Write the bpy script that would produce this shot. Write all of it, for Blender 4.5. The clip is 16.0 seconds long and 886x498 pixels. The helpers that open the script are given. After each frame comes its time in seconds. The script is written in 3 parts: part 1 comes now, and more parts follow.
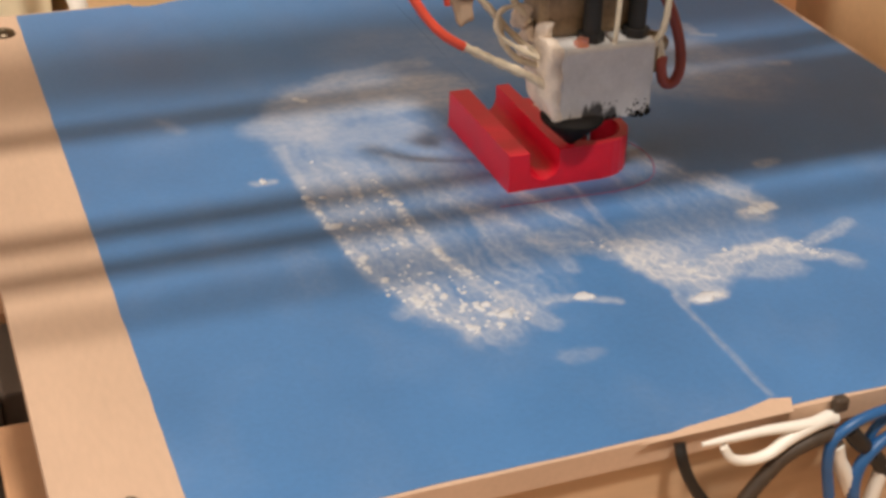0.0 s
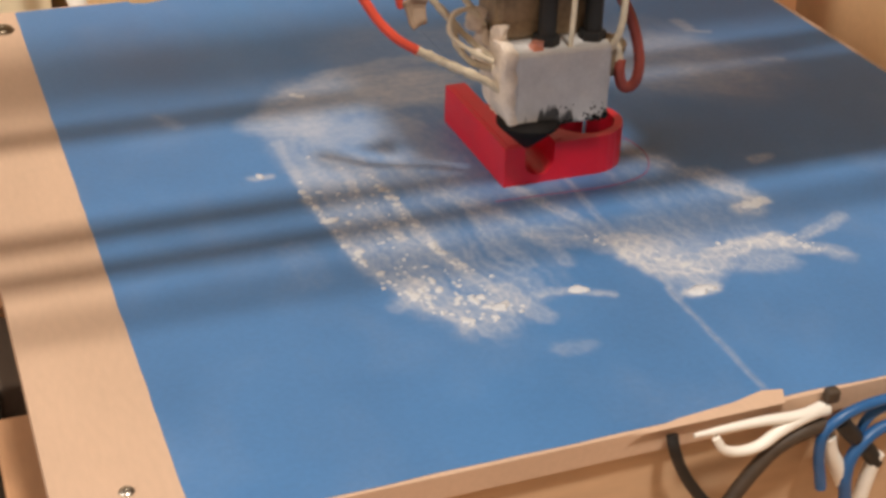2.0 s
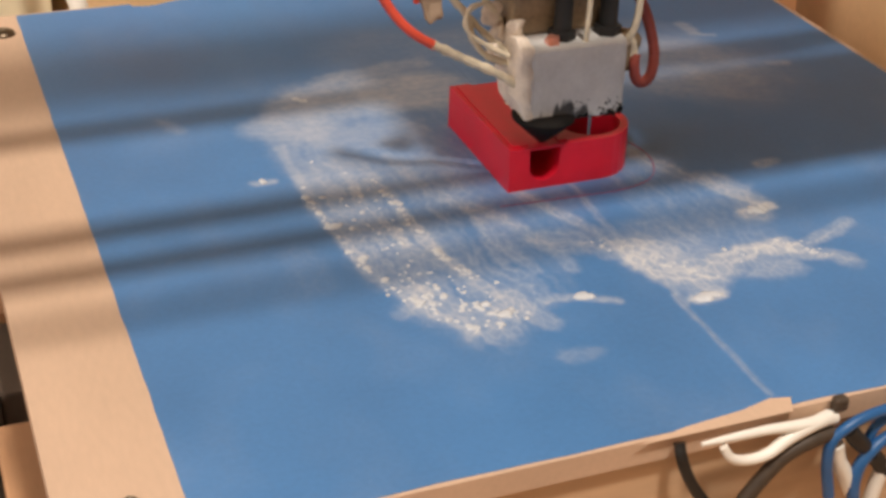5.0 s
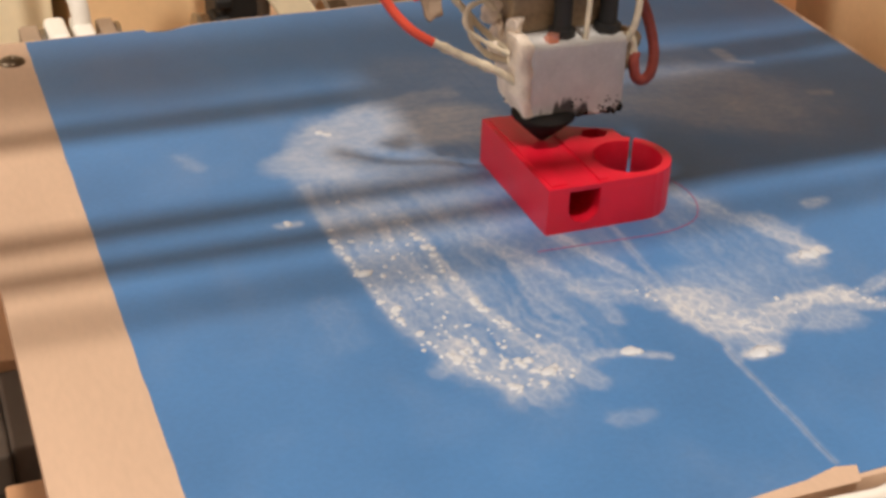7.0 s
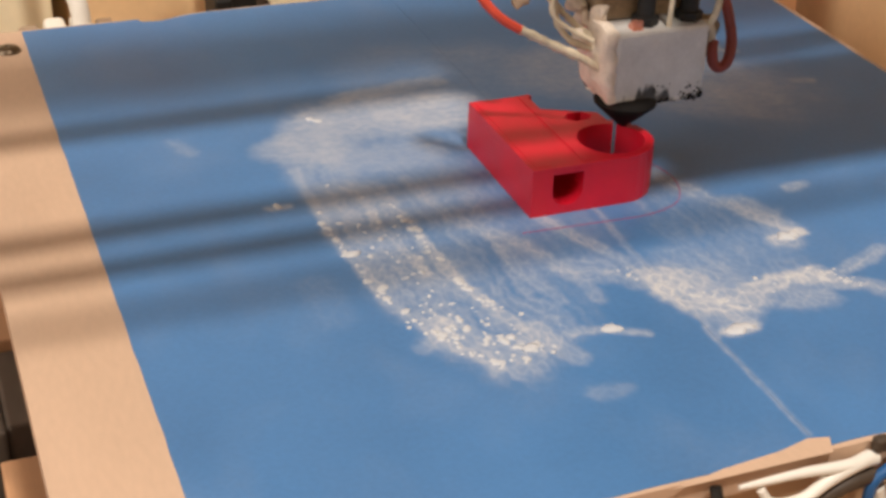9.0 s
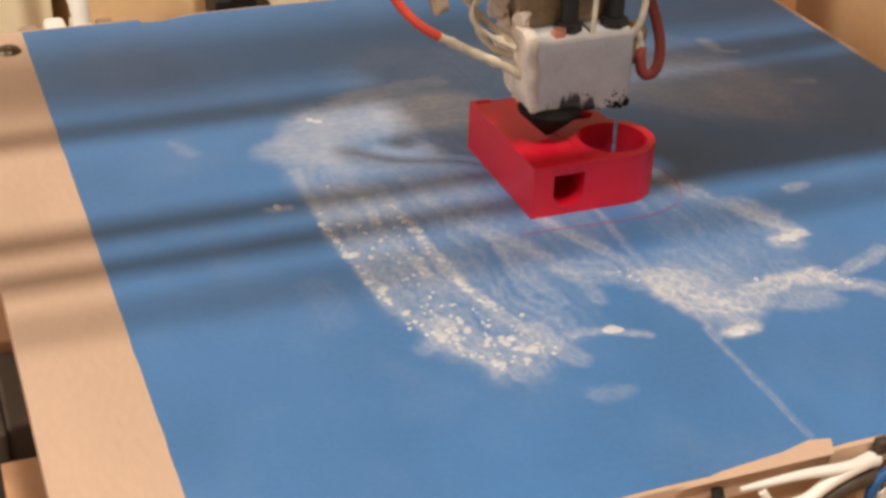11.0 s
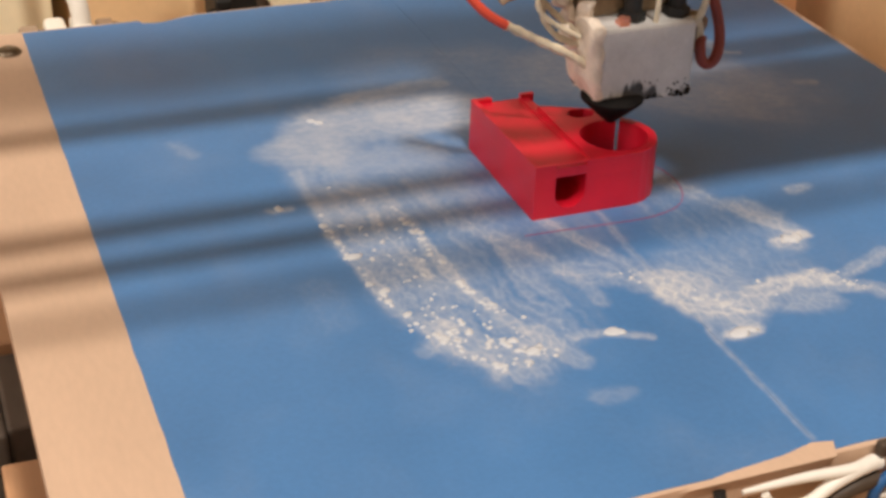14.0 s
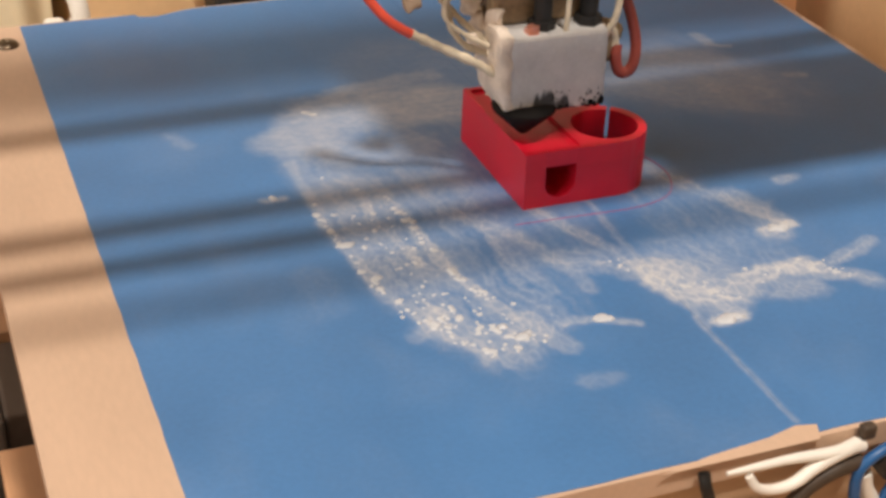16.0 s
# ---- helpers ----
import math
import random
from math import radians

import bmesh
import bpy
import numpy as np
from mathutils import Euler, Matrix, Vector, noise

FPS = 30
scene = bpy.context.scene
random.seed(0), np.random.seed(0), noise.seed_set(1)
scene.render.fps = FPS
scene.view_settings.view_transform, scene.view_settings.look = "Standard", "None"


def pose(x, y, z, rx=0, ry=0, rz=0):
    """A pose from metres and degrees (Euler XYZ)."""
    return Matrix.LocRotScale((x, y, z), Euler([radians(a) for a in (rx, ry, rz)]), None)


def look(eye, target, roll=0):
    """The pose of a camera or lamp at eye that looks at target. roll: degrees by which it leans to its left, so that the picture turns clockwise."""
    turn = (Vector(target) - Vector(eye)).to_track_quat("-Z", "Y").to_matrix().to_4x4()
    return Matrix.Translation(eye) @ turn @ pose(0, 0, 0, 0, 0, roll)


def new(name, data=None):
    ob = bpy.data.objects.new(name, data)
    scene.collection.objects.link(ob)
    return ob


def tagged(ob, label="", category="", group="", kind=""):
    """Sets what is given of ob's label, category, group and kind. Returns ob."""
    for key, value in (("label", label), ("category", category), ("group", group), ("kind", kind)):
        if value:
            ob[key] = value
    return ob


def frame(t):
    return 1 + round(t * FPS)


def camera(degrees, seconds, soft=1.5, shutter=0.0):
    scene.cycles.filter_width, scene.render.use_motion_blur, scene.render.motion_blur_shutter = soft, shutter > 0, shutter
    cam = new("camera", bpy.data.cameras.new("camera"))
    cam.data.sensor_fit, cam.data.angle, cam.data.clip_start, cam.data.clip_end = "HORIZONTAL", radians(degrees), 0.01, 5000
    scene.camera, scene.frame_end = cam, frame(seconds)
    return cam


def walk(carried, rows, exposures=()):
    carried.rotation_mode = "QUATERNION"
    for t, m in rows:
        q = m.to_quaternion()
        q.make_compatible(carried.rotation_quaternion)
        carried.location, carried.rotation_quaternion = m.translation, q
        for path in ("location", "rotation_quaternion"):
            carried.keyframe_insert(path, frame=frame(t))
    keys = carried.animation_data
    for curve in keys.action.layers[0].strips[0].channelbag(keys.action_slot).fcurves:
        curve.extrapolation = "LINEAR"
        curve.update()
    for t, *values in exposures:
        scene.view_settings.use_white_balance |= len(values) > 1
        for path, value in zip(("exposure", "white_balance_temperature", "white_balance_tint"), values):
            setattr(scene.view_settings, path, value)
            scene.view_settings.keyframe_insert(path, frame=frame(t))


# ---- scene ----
# Bench shot of a small home-built plastic printer: the bed slides in y, the hot end in x and slowly up.
# x runs along the gantry, y away from the viewer, z = 0 is the top of the bed.
MM = 0.001
cam = camera(33.56, 16.0, soft=3.3)
EYE = pose(-0.1290, -0.2464, 0.1436, 59.829, -1.626, -20.929)
walk(cam, [(0.0, EYE), (16.0, EYE)])

# ---- light ----
world = bpy.data.worlds.new("room_air")
scene.world = world
world.use_nodes = True
world.node_tree.nodes["Background"].inputs[0].default_value = (1.0, 0.9, 0.8, 1)
world.node_tree.nodes["Background"].inputs[1].default_value = 0.05
scene.view_settings.exposure = 0.06


def area_lamp(name, eye, target, size, watts, colour):
    data = bpy.data.lights.new(name, "AREA")
    data.shape, data.size, data.energy, data.color = "DISK", size, watts, colour
    ob = new(name, data)
    ob.matrix_world = look(eye, target)
    return ob


area_lamp("ceiling_bulb", (-0.02, -0.56, 1.35), (0, 0, 0), 0.14, 17.5, (1.0, 0.90, 0.80))
area_lamp("window_light", (-1.44, -0.22, 0.95), (0.1, 0, 0), 1.4, 16.2, (1.0, 0.93, 0.86))


# ---- materials ----
def material(name, colour, rough=0.5, metal=0.0, vary=0.12, scale=60.0, fine=600.0, bump=0.15, second=None, stretch=None, depth=0.0004):
    """A procedural surface: colour varied at two scales, uneven gloss, fine relief."""
    mat = bpy.data.materials.new(name)
    mat.use_nodes = True
    nt = mat.node_tree
    bsdf = nt.nodes["Principled BSDF"]
    link = nt.links.new
    tc = nt.nodes.new("ShaderNodeTexCoord")
    mp = nt.nodes.new("ShaderNodeMapping")
    if stretch:
        mp.inputs["Scale"].default_value = stretch
    link(tc.outputs["Object"], mp.inputs["Vector"])
    big = nt.nodes.new("ShaderNodeTexNoise")
    big.inputs["Scale"].default_value, big.inputs["Detail"].default_value = scale, 4
    small = nt.nodes.new("ShaderNodeTexNoise")
    small.inputs["Scale"].default_value, small.inputs["Detail"].default_value = fine, 3
    for n in (big, small):
        link(mp.outputs[0], n.inputs["Vector"])
    add = nt.nodes.new("ShaderNodeMath")
    add.operation = "MULTIPLY_ADD"
    add.inputs[1].default_value = 0.4
    link(small.outputs[0], add.inputs[0])
    link(big.outputs[0], add.inputs[2])
    ramp = nt.nodes.new("ShaderNodeMapRange")
    ramp.inputs["From Min"].default_value, ramp.inputs["From Max"].default_value = 0.4, 1.0
    link(add.outputs[0], ramp.inputs["Value"])
    mix = nt.nodes.new("ShaderNodeMix")
    mix.data_type = "RGBA"
    lo = second or tuple(c * (1 - 2 * vary) for c in colour)
    hi = colour if second else tuple(min(1, c * (1 + vary)) for c in colour)
    mix.inputs["A"].default_value, mix.inputs["B"].default_value = (*lo, 1), (*hi, 1)
    link(ramp.outputs[0], mix.inputs["Factor"])
    link(mix.outputs["Result"], bsdf.inputs["Base Color"])
    bsdf.inputs["Metallic"].default_value = metal
    gloss = nt.nodes.new("ShaderNodeMapRange")
    gloss.inputs["To Min"].default_value, gloss.inputs["To Max"].default_value = max(0.05, rough - 0.1), min(1, rough + 0.1)
    link(big.outputs[0], gloss.inputs["Value"])
    link(gloss.outputs[0], bsdf.inputs["Roughness"])
    bp = nt.nodes.new("ShaderNodeBump")
    bp.inputs["Strength"].default_value, bp.inputs["Distance"].default_value = bump, depth
    link(add.outputs[0], bp.inputs["Height"])
    link(bp.outputs[0], bsdf.inputs["Normal"])
    return mat


def tape_material():
    """Blue masking tape; white dried glue lies where the mesh attribute 'glue' says, broken up into grains and streaks."""
    mat = material("blue_tape", (0.074, 0.208, 0.452), 0.45, vary=0.10, scale=25, fine=900, bump=0.25, depth=0.0001)
    nt = mat.node_tree
    link = nt.links.new
    bsdf = nt.nodes["Principled BSDF"]
    blue = bsdf.inputs["Base Color"].links[0].from_socket
    at = nt.nodes.new("ShaderNodeAttribute")
    at.attribute_name = "glue"
    tc = nt.nodes.new("ShaderNodeTexCoord")
    grain = nt.nodes.new("ShaderNodeTexNoise")
    grain.inputs["Scale"].default_value, grain.inputs["Detail"].default_value = 520, 3
    link(tc.outputs["Object"], grain.inputs["Vector"])
    mid = nt.nodes.new("ShaderNodeTexNoise")
    mid.inputs["Scale"].default_value, mid.inputs["Detail"].default_value = 90, 4
    link(tc.outputs["Object"], mid.inputs["Vector"])
    s = nt.nodes.new("ShaderNodeMath")
    s.operation = "ADD"
    link(grain.outputs[0], s.inputs[0])
    link(mid.outputs[0], s.inputs[1])
    def remap(socket, a, c, lo, hi):
        v = nt.nodes.new("ShaderNodeMapRange")
        for key, value in (("From Min", a), ("From Max", c), ("To Min", lo), ("To Max", hi)):
            v.inputs[key].default_value = value
        link(socket, v.inputs["Value"])
        return v.outputs[0]

    def calc(op, a, c):
        m = nt.nodes.new("ShaderNodeMath")
        m.operation, m.use_clamp = op, True
        for i, k in enumerate((a, c)):
            if isinstance(k, float):
                m.inputs[i].default_value = k
            else:
                link(k, m.inputs[i])
        return m.outputs[0]

    at2 = nt.nodes.new("ShaderNodeAttribute")
    at2.attribute_name = "grains"
    bent = nt.nodes.new("ShaderNodeMix")
    bent.data_type = "RGBA"
    bent.blend_type = "LINEAR_LIGHT"
    bent.inputs["Factor"].default_value = 0.0022
    link(tc.outputs["Object"], bent.inputs["A"])
    link(mid.outputs["Color"], bent.inputs["B"])
    stretch = nt.nodes.new("ShaderNodeMapping")
    stretch.inputs["Scale"].default_value = (520, 330, 1)
    stretch.inputs["Rotation"].default_value = (0, 0, 0.2)
    link(bent.outputs["Result"], stretch.inputs["Vector"])
    cells = nt.nodes.new("ShaderNodeTexVoronoi")
    cells.feature = "DISTANCE_TO_EDGE"
    cells.inputs["Scale"].default_value = 1.0
    link(stretch.outputs[0], cells.inputs["Vector"])
    net = calc("MULTIPLY", remap(cells.outputs["Distance"], 0.03, 0.17, 1.0, 0.0), at2.outputs["Fac"])
    body = remap(s.outputs[0], 0.65, 1.35, 0.42, 0.86)
    film = calc("MULTIPLY", at.outputs["Fac"], body)
    m = nt.nodes.new("ShaderNodeMath")
    m.operation, m.use_clamp = "MULTIPLY_ADD", True
    link(calc("MULTIPLY", film, net), m.inputs[0])
    m.inputs[1].default_value = 0.45
    link(film, m.inputs[2])
    mix = nt.nodes.new("ShaderNodeMix")
    mix.data_type = "RGBA"
    mix.inputs["B"].default_value = (0.63, 0.63, 0.64, 1)
    link(m.outputs[0], mix.inputs["Factor"])
    link(blue, mix.inputs["A"])
    link(mix.outputs["Result"], bsdf.inputs["Base Color"])
    return mat


def red_material():
    """Red plastic in thin layers."""
    mat = material("red_plastic", (0.74, 0.010, 0.034), 0.36, vary=0.08, scale=120, fine=1500, bump=0.1, depth=0.0001)
    nt = mat.node_tree
    link = nt.links.new
    bsdf = nt.nodes["Principled BSDF"]
    old = bsdf.inputs["Normal"].links[0].from_node
    tc = nt.nodes.new("ShaderNodeTexCoord")
    wv = nt.nodes.new("ShaderNodeTexWave")
    wv.bands_direction = "Z"
    wv.inputs["Scale"].default_value = 3.14 / 10 / 0.0003
    wv.inputs["Distortion"].default_value = 0.4
    link(tc.outputs["Object"], wv.inputs["Vector"])
    bp = nt.nodes.new("ShaderNodeBump")
    bp.inputs["Strength"].default_value, bp.inputs["Distance"].default_value = 0.35, 0.00008
    link(wv.outputs["Fac"], bp.inputs["Height"])
    link(old.outputs[0], bp.inputs["Normal"])
    link(bp.outputs[0], bsdf.inputs["Normal"])
    bsdf.inputs["Subsurface Weight"].default_value = 0.0
    return mat


TAPE = tape_material()
RED = red_material()
PINK = material("thin_pink_plastic", (0.36, 0.12, 0.28), 0.4, vary=0.15, scale=200)
def sooty_metal():
    """Dull aluminium with burnt-on residue creeping up from the lower rim."""
    mat = material("sooty_aluminium", (0.70, 0.68, 0.66), 0.5, 0.12, vary=0.10, scale=160, fine=1200, bump=0.2)
    nt = mat.node_tree
    link = nt.links.new
    bsdf = nt.nodes["Principled BSDF"]
    clean = bsdf.inputs["Base Color"].links[0].from_socket
    tc = nt.nodes.new("ShaderNodeTexCoord")
    sep = nt.nodes.new("ShaderNodeSeparateXYZ")
    link(tc.outputs["Object"], sep.inputs[0])
    n = nt.nodes.new("ShaderNodeTexNoise")
    n.inputs["Scale"].default_value, n.inputs["Detail"].default_value = 260, 6
    squash = nt.nodes.new("ShaderNodeMapping")
    squash.inputs["Scale"].default_value = (1.3, 1.3, 0.2)
    link(tc.outputs["Object"], squash.inputs["Vector"])
    link(squash.outputs[0], n.inputs["Vector"])
    reach = nt.nodes.new("ShaderNodeMapRange")
    for key, value in (("From Min", 0.42), ("From Max", 0.66), ("To Min", 0.0054), ("To Max", 0.0100)):
        reach.inputs[key].default_value = value
    link(n.outputs[0], reach.inputs["Value"])
    # it climbs highest over the nozzle
    off = nt.nodes.new("ShaderNodeMath")
    off.operation = "SUBTRACT"
    off.inputs[1].default_value = 0.0018
    link(sep.outputs["X"], off.inputs[0])
    far = nt.nodes.new("ShaderNodeMath")
    far.operation = "ABSOLUTE"
    link(off.outputs[0], far.inputs[0])
    climb = nt.nodes.new("ShaderNodeMapRange")
    for key, value in (("From Min", 0.0), ("From Max", 0.007), ("To Min", 0.0012), ("To Max", -0.0002)):
        climb.inputs[key].default_value = value
    link(far.outputs[0], climb.inputs["Value"])
    top = nt.nodes.new("ShaderNodeMath")
    link(reach.outputs[0], top.inputs[0])
    link(climb.outputs[0], top.inputs[1])
    over = nt.nodes.new("ShaderNodeMath")
    over.operation = "SUBTRACT"
    link(top.outputs[0], over.inputs[0])
    link(sep.outputs["Z"], over.inputs[1])
    soot = nt.nodes.new("ShaderNodeMapRange")
    for key, value in (("From Min", -0.0003), ("From Max", 0.0012), ("To Min", 0.0), ("To Max", 0.92)):
        soot.inputs[key].default_value = value
    link(over.outputs[0], soot.inputs["Value"])
    mix = nt.nodes.new("ShaderNodeMix")
    mix.data_type = "RGBA"
    mix.inputs["B"].default_value = (0.02, 0.016, 0.014, 1)
    link(clean, mix.inputs["A"])
    link(soot.outputs[0], mix.inputs["Factor"])
    link(mix.outputs["Result"], bsdf.inputs["Base Color"])
    return mat


SOOTY = sooty_metal()
GLUE = material("white_dried_glue", (0.62, 0.64, 0.67), 0.4, vary=0.06, scale=500, fine=2500)
MDF = material("pale_fibreboard", (0.63, 0.44, 0.31), 0.6, vary=0.08, scale=30, fine=900, stretch=(1, 0.3, 1))
PALEWOOD = material("pale_tan_wood", (0.62, 0.42, 0.26), 0.6, vary=0.12, scale=40, fine=500, stretch=(0.25, 1, 1))
RUNNER = material("grey_brown_wood", (0.12, 0.088, 0.066), 0.7, vary=0.2, scale=60, fine=500, stretch=(1, 0.3, 1))
KRAFT = material("pale_brown_block", (0.36, 0.26, 0.18), 0.7, vary=0.1, scale=80)
PLY = material("orange_plywood", (0.66, 0.36, 0.19), 0.6, vary=0.16, scale=40, fine=500, stretch=(1, 0.2, 1))
CARD = material("tan_card", (0.90, 0.62, 0.34), 0.75, vary=0.06, scale=20, fine=400)
PALE = material("pale_card", (0.92, 0.82, 0.58), 0.75, vary=0.05, scale=20, fine=400)
BASEWOOD = material("brown_base_wood", (0.64, 0.41, 0.25), 0.6, vary=0.14, scale=30, fine=400, stretch=(0.25, 1, 1))
BENCH = material("brown_bench_wood", (0.28, 0.14, 0.06), 0.55, vary=0.2, scale=25, fine=300, stretch=(0.2, 1, 1))
WALL = material("room_plaster", (0.82, 0.72, 0.60), 0.9, vary=0.04, scale=3, fine=80)
STEEL = material("zinc_steel", (0.50, 0.46, 0.40), 0.32, 1.0, vary=0.2, scale=200, fine=1500)
COPPER = material("bright_copper", (0.80, 0.34, 0.24), 0.35, 0.7, vary=0.15, scale=300, fine=1500)
OILY = material("oily_threaded_steel", (0.22, 0.17, 0.12), 0.38, 1.0, vary=0.3, scale=150, fine=1500)
SOOT = material("burnt_black_residue", (0.012, 0.010, 0.009), 0.75, vary=0.4, scale=300, fine=1500, bump=0.5)
SOOT.node_tree.nodes["Principled BSDF"].inputs["Specular IOR Level"].default_value = 0.2
BLACK = material("black_plastic", (0.012, 0.011, 0.010), 0.6, vary=0.2, scale=100)
CEMENT = material("cream_fire_cement", (0.88, 0.75, 0.63), 0.8, vary=0.15, scale=250, fine=1200, bump=0.6)
CREAM = material("cream_glass_sleeve", (0.74, 0.64, 0.48), 0.7, vary=0.15, scale=400, fine=2500)
WHITE = material("white_plastic", (0.86, 0.82, 0.74), 0.45, vary=0.05, scale=80)
REDWIRE = material("red_wire_jacket", (0.75, 0.09, 0.05), 0.4, vary=0.08, scale=100)
RUST = material("red_brown_wire_jacket", (0.32, 0.062, 0.045), 0.5, vary=0.15, scale=100)
BLUEWIRE = material("blue_wire_jacket", (0.02, 0.11, 0.30), 0.4, vary=0.1, scale=100)
AMBER = material("brown_insulator", (0.33, 0.235, 0.14), 0.5, vary=0.35, scale=120, fine=900)
DARK = material("dark_brown_block", (0.06, 0.04, 0.025), 0.6, vary=0.25, scale=90)


# ---- builders ----
def mesh(name, bm, mat, smooth=False):
    me = bpy.data.meshes.new(name)
    bmesh.ops.recalc_face_normals(bm, faces=bm.faces)
    bm.to_mesh(me)
    bm.free()
    me.materials.append(mat)
    if smooth:
        me.polygons.foreach_set("use_smooth", [True] * len(me.polygons))
        me.set_sharp_from_angle(angle=radians(40))
    return me


def part(name, bm, mat, parent=None, label="", smooth=False):
    ob = new(name, mesh(name, bm, mat, smooth))
    ob.parent = parent
    return tagged(ob, label)


def thing(name, label, category, kind="", at=(0, 0, 0), group=""):
    ob = new(name)
    ob.empty_display_size = 0.01
    ob.location = at
    return tagged(ob, label, category, group, kind)


def box(lo, hi, bevel=0.0004, bm=None, segments=2):
    """A box between two corners in millimetres, edges rounded."""
    one = bmesh.new()
    lo, hi = Vector(lo) * MM, Vector(hi) * MM
    m = Matrix.Translation((lo + hi) / 2) @ Matrix.Diagonal((*(hi - lo), 1))
    bmesh.ops.create_cube(one, size=1, matrix=m)
    if bevel:
        bmesh.ops.bevel(one, geom=one.edges[:], offset=bevel, segments=segments, profile=0.5, affect="EDGES")
    return one if bm is None else join(bm, one)


def join(bm, other):
    me = bpy.data.meshes.new("tmp")
    other.to_mesh(me)
    other.free()
    bm.from_mesh(me)
    bpy.data.meshes.remove(me)
    return bm


def cylinder(a, b, r, r2=None, n=24, bm=None, caps=True):
    """A round bar from a to b in millimetres."""
    bm = bm or bmesh.new()
    a, b = Vector(a) * MM, Vector(b) * MM
    m = Matrix.Translation((a + b) / 2) @ (b - a).to_track_quat("Z", "Y").to_matrix().to_4x4()
    bmesh.ops.create_cone(bm, cap_ends=caps, segments=n, radius1=r * MM, radius2=(r if r2 is None else r2) * MM, depth=(b - a).length, matrix=m)
    return bm


def lathe(profile, axis_at=(0, 0, 0), n=32, direction="Z"):
    """A turned body from (radius, height) pairs in millimetres."""
    bm = bmesh.new()
    rings = []
    for r, h in profile:
        ring = []
        for i in range(n):
            a = 2 * math.pi * i / n
            c = (r * math.cos(a), r * math.sin(a), h)
            if direction == "X":
                c = (h, r * math.cos(a), r * math.sin(a))
            if direction == "Y":
                c = (r * math.cos(a), h, r * math.sin(a))
            ring.append(bm.verts.new((Vector(c) + Vector(axis_at)) * MM))
        rings.append(ring)
    for lo, hi in zip(rings, rings[1:]):
        for i in range(n):
            bm.faces.new((lo[i], lo[(i + 1) % n], hi[(i + 1) % n], hi[i]))
    bm.faces.new(rings[0])
    bm.faces.new(rings[-1])
    return bm


def prism(loop, z0, z1, holes=()):
    """A flat shape with holes, drawn upwards from z0 to z1 (millimetres)."""
    from mathutils.geometry import tessellate_polygon
    bm = bmesh.new()
    loops = [list(loop)] + [list(h) for h in holes]
    flat = [Vector((x, y, 0)) for lp in loops for x, y in lp]
    low = [bm.verts.new((v.x * MM, v.y * MM, z0 * MM)) for v in flat]
    top = [bm.verts.new((v.x * MM, v.y * MM, z1 * MM)) for v in flat]
    for tri in tessellate_polygon([[Vector((x, y, 0)) for x, y in lp] for lp in loops]):
        for vs in (low, top):
            try:
                bm.faces.new([vs[i] for i in tri])
            except ValueError:
                pass
    k = 0
    for lp in loops:
        n = len(lp)
        for i in range(n):
            a, c = k + i, k + (i + 1) % n
            bm.faces.new((low[a], low[c], top[c], top[a]))
        k += n
    return bm


def smooth_line(points, steps=10):
    """A curve through the points (Catmull-Rom)."""
    ps = [Vector(q) for q in points]
    ps = [2 * ps[0] - ps[1], *ps, 2 * ps[-1] - ps[-2]]
    out = []
    for a, b, c, d in zip(ps, ps[1:], ps[2:], ps[3:]):
        for i in range(steps):
            t = i / steps
            out.append(0.5 * (2 * b + (c - a) * t + (2 * a - 5 * b + 4 * c - d) * t * t + (3 * b - a - 3 * c + d) * t ** 3))
    return out + [ps[-2]]


def tube(points, r, n=10, steps=8, taper=None, lumps=0.0):
    """A wire or sleeve of radius r along a curve, in millimetres."""
    line = smooth_line(points, steps)
    bm = bmesh.new()
    rings = []
    up = Vector((0.13, 0.21, 0.97))
    for i, q in enumerate(line):
        d = (line[min(i + 1, len(line) - 1)] - line[max(i - 1, 0)]).normalized()
        side = d.cross(up).normalized() if i == 0 else (side - d * side.dot(d)).normalized()
        up2 = side.cross(d)
        f = i / (len(line) - 1)
        rr = r * (1 + (taper - 1) * f if taper else 1) * (1 + lumps * noise.noise(q * 0.6))
        rings.append([bm.verts.new((q + side * rr * math.cos(2 * math.pi * k / n) + up2 * rr * math.sin(2 * math.pi * k / n)) * MM) for k in range(n)])
    for lo, hi in zip(rings, rings[1:]):
        for k in range(n):
            bm.faces.new((lo[k], lo[(k + 1) % n], hi[(k + 1) % n], hi[k]))
    bm.faces.new(rings[0])
    bm.faces.new(rings[-1])
    return bm


def thread(a, length, r=4.0, pitch=1.25, n=20):
    """A threaded bar along x from a, crests and roots as rings."""
    prof = []
    k = 0.0
    while k < length:
        prof += [(r - 0.62, k), (r, k + pitch * 0.42), (r, k + pitch * 0.58)]
        k += pitch
    prof.append((r - 0.62, k))
    return lathe(prof, a, n, "X")


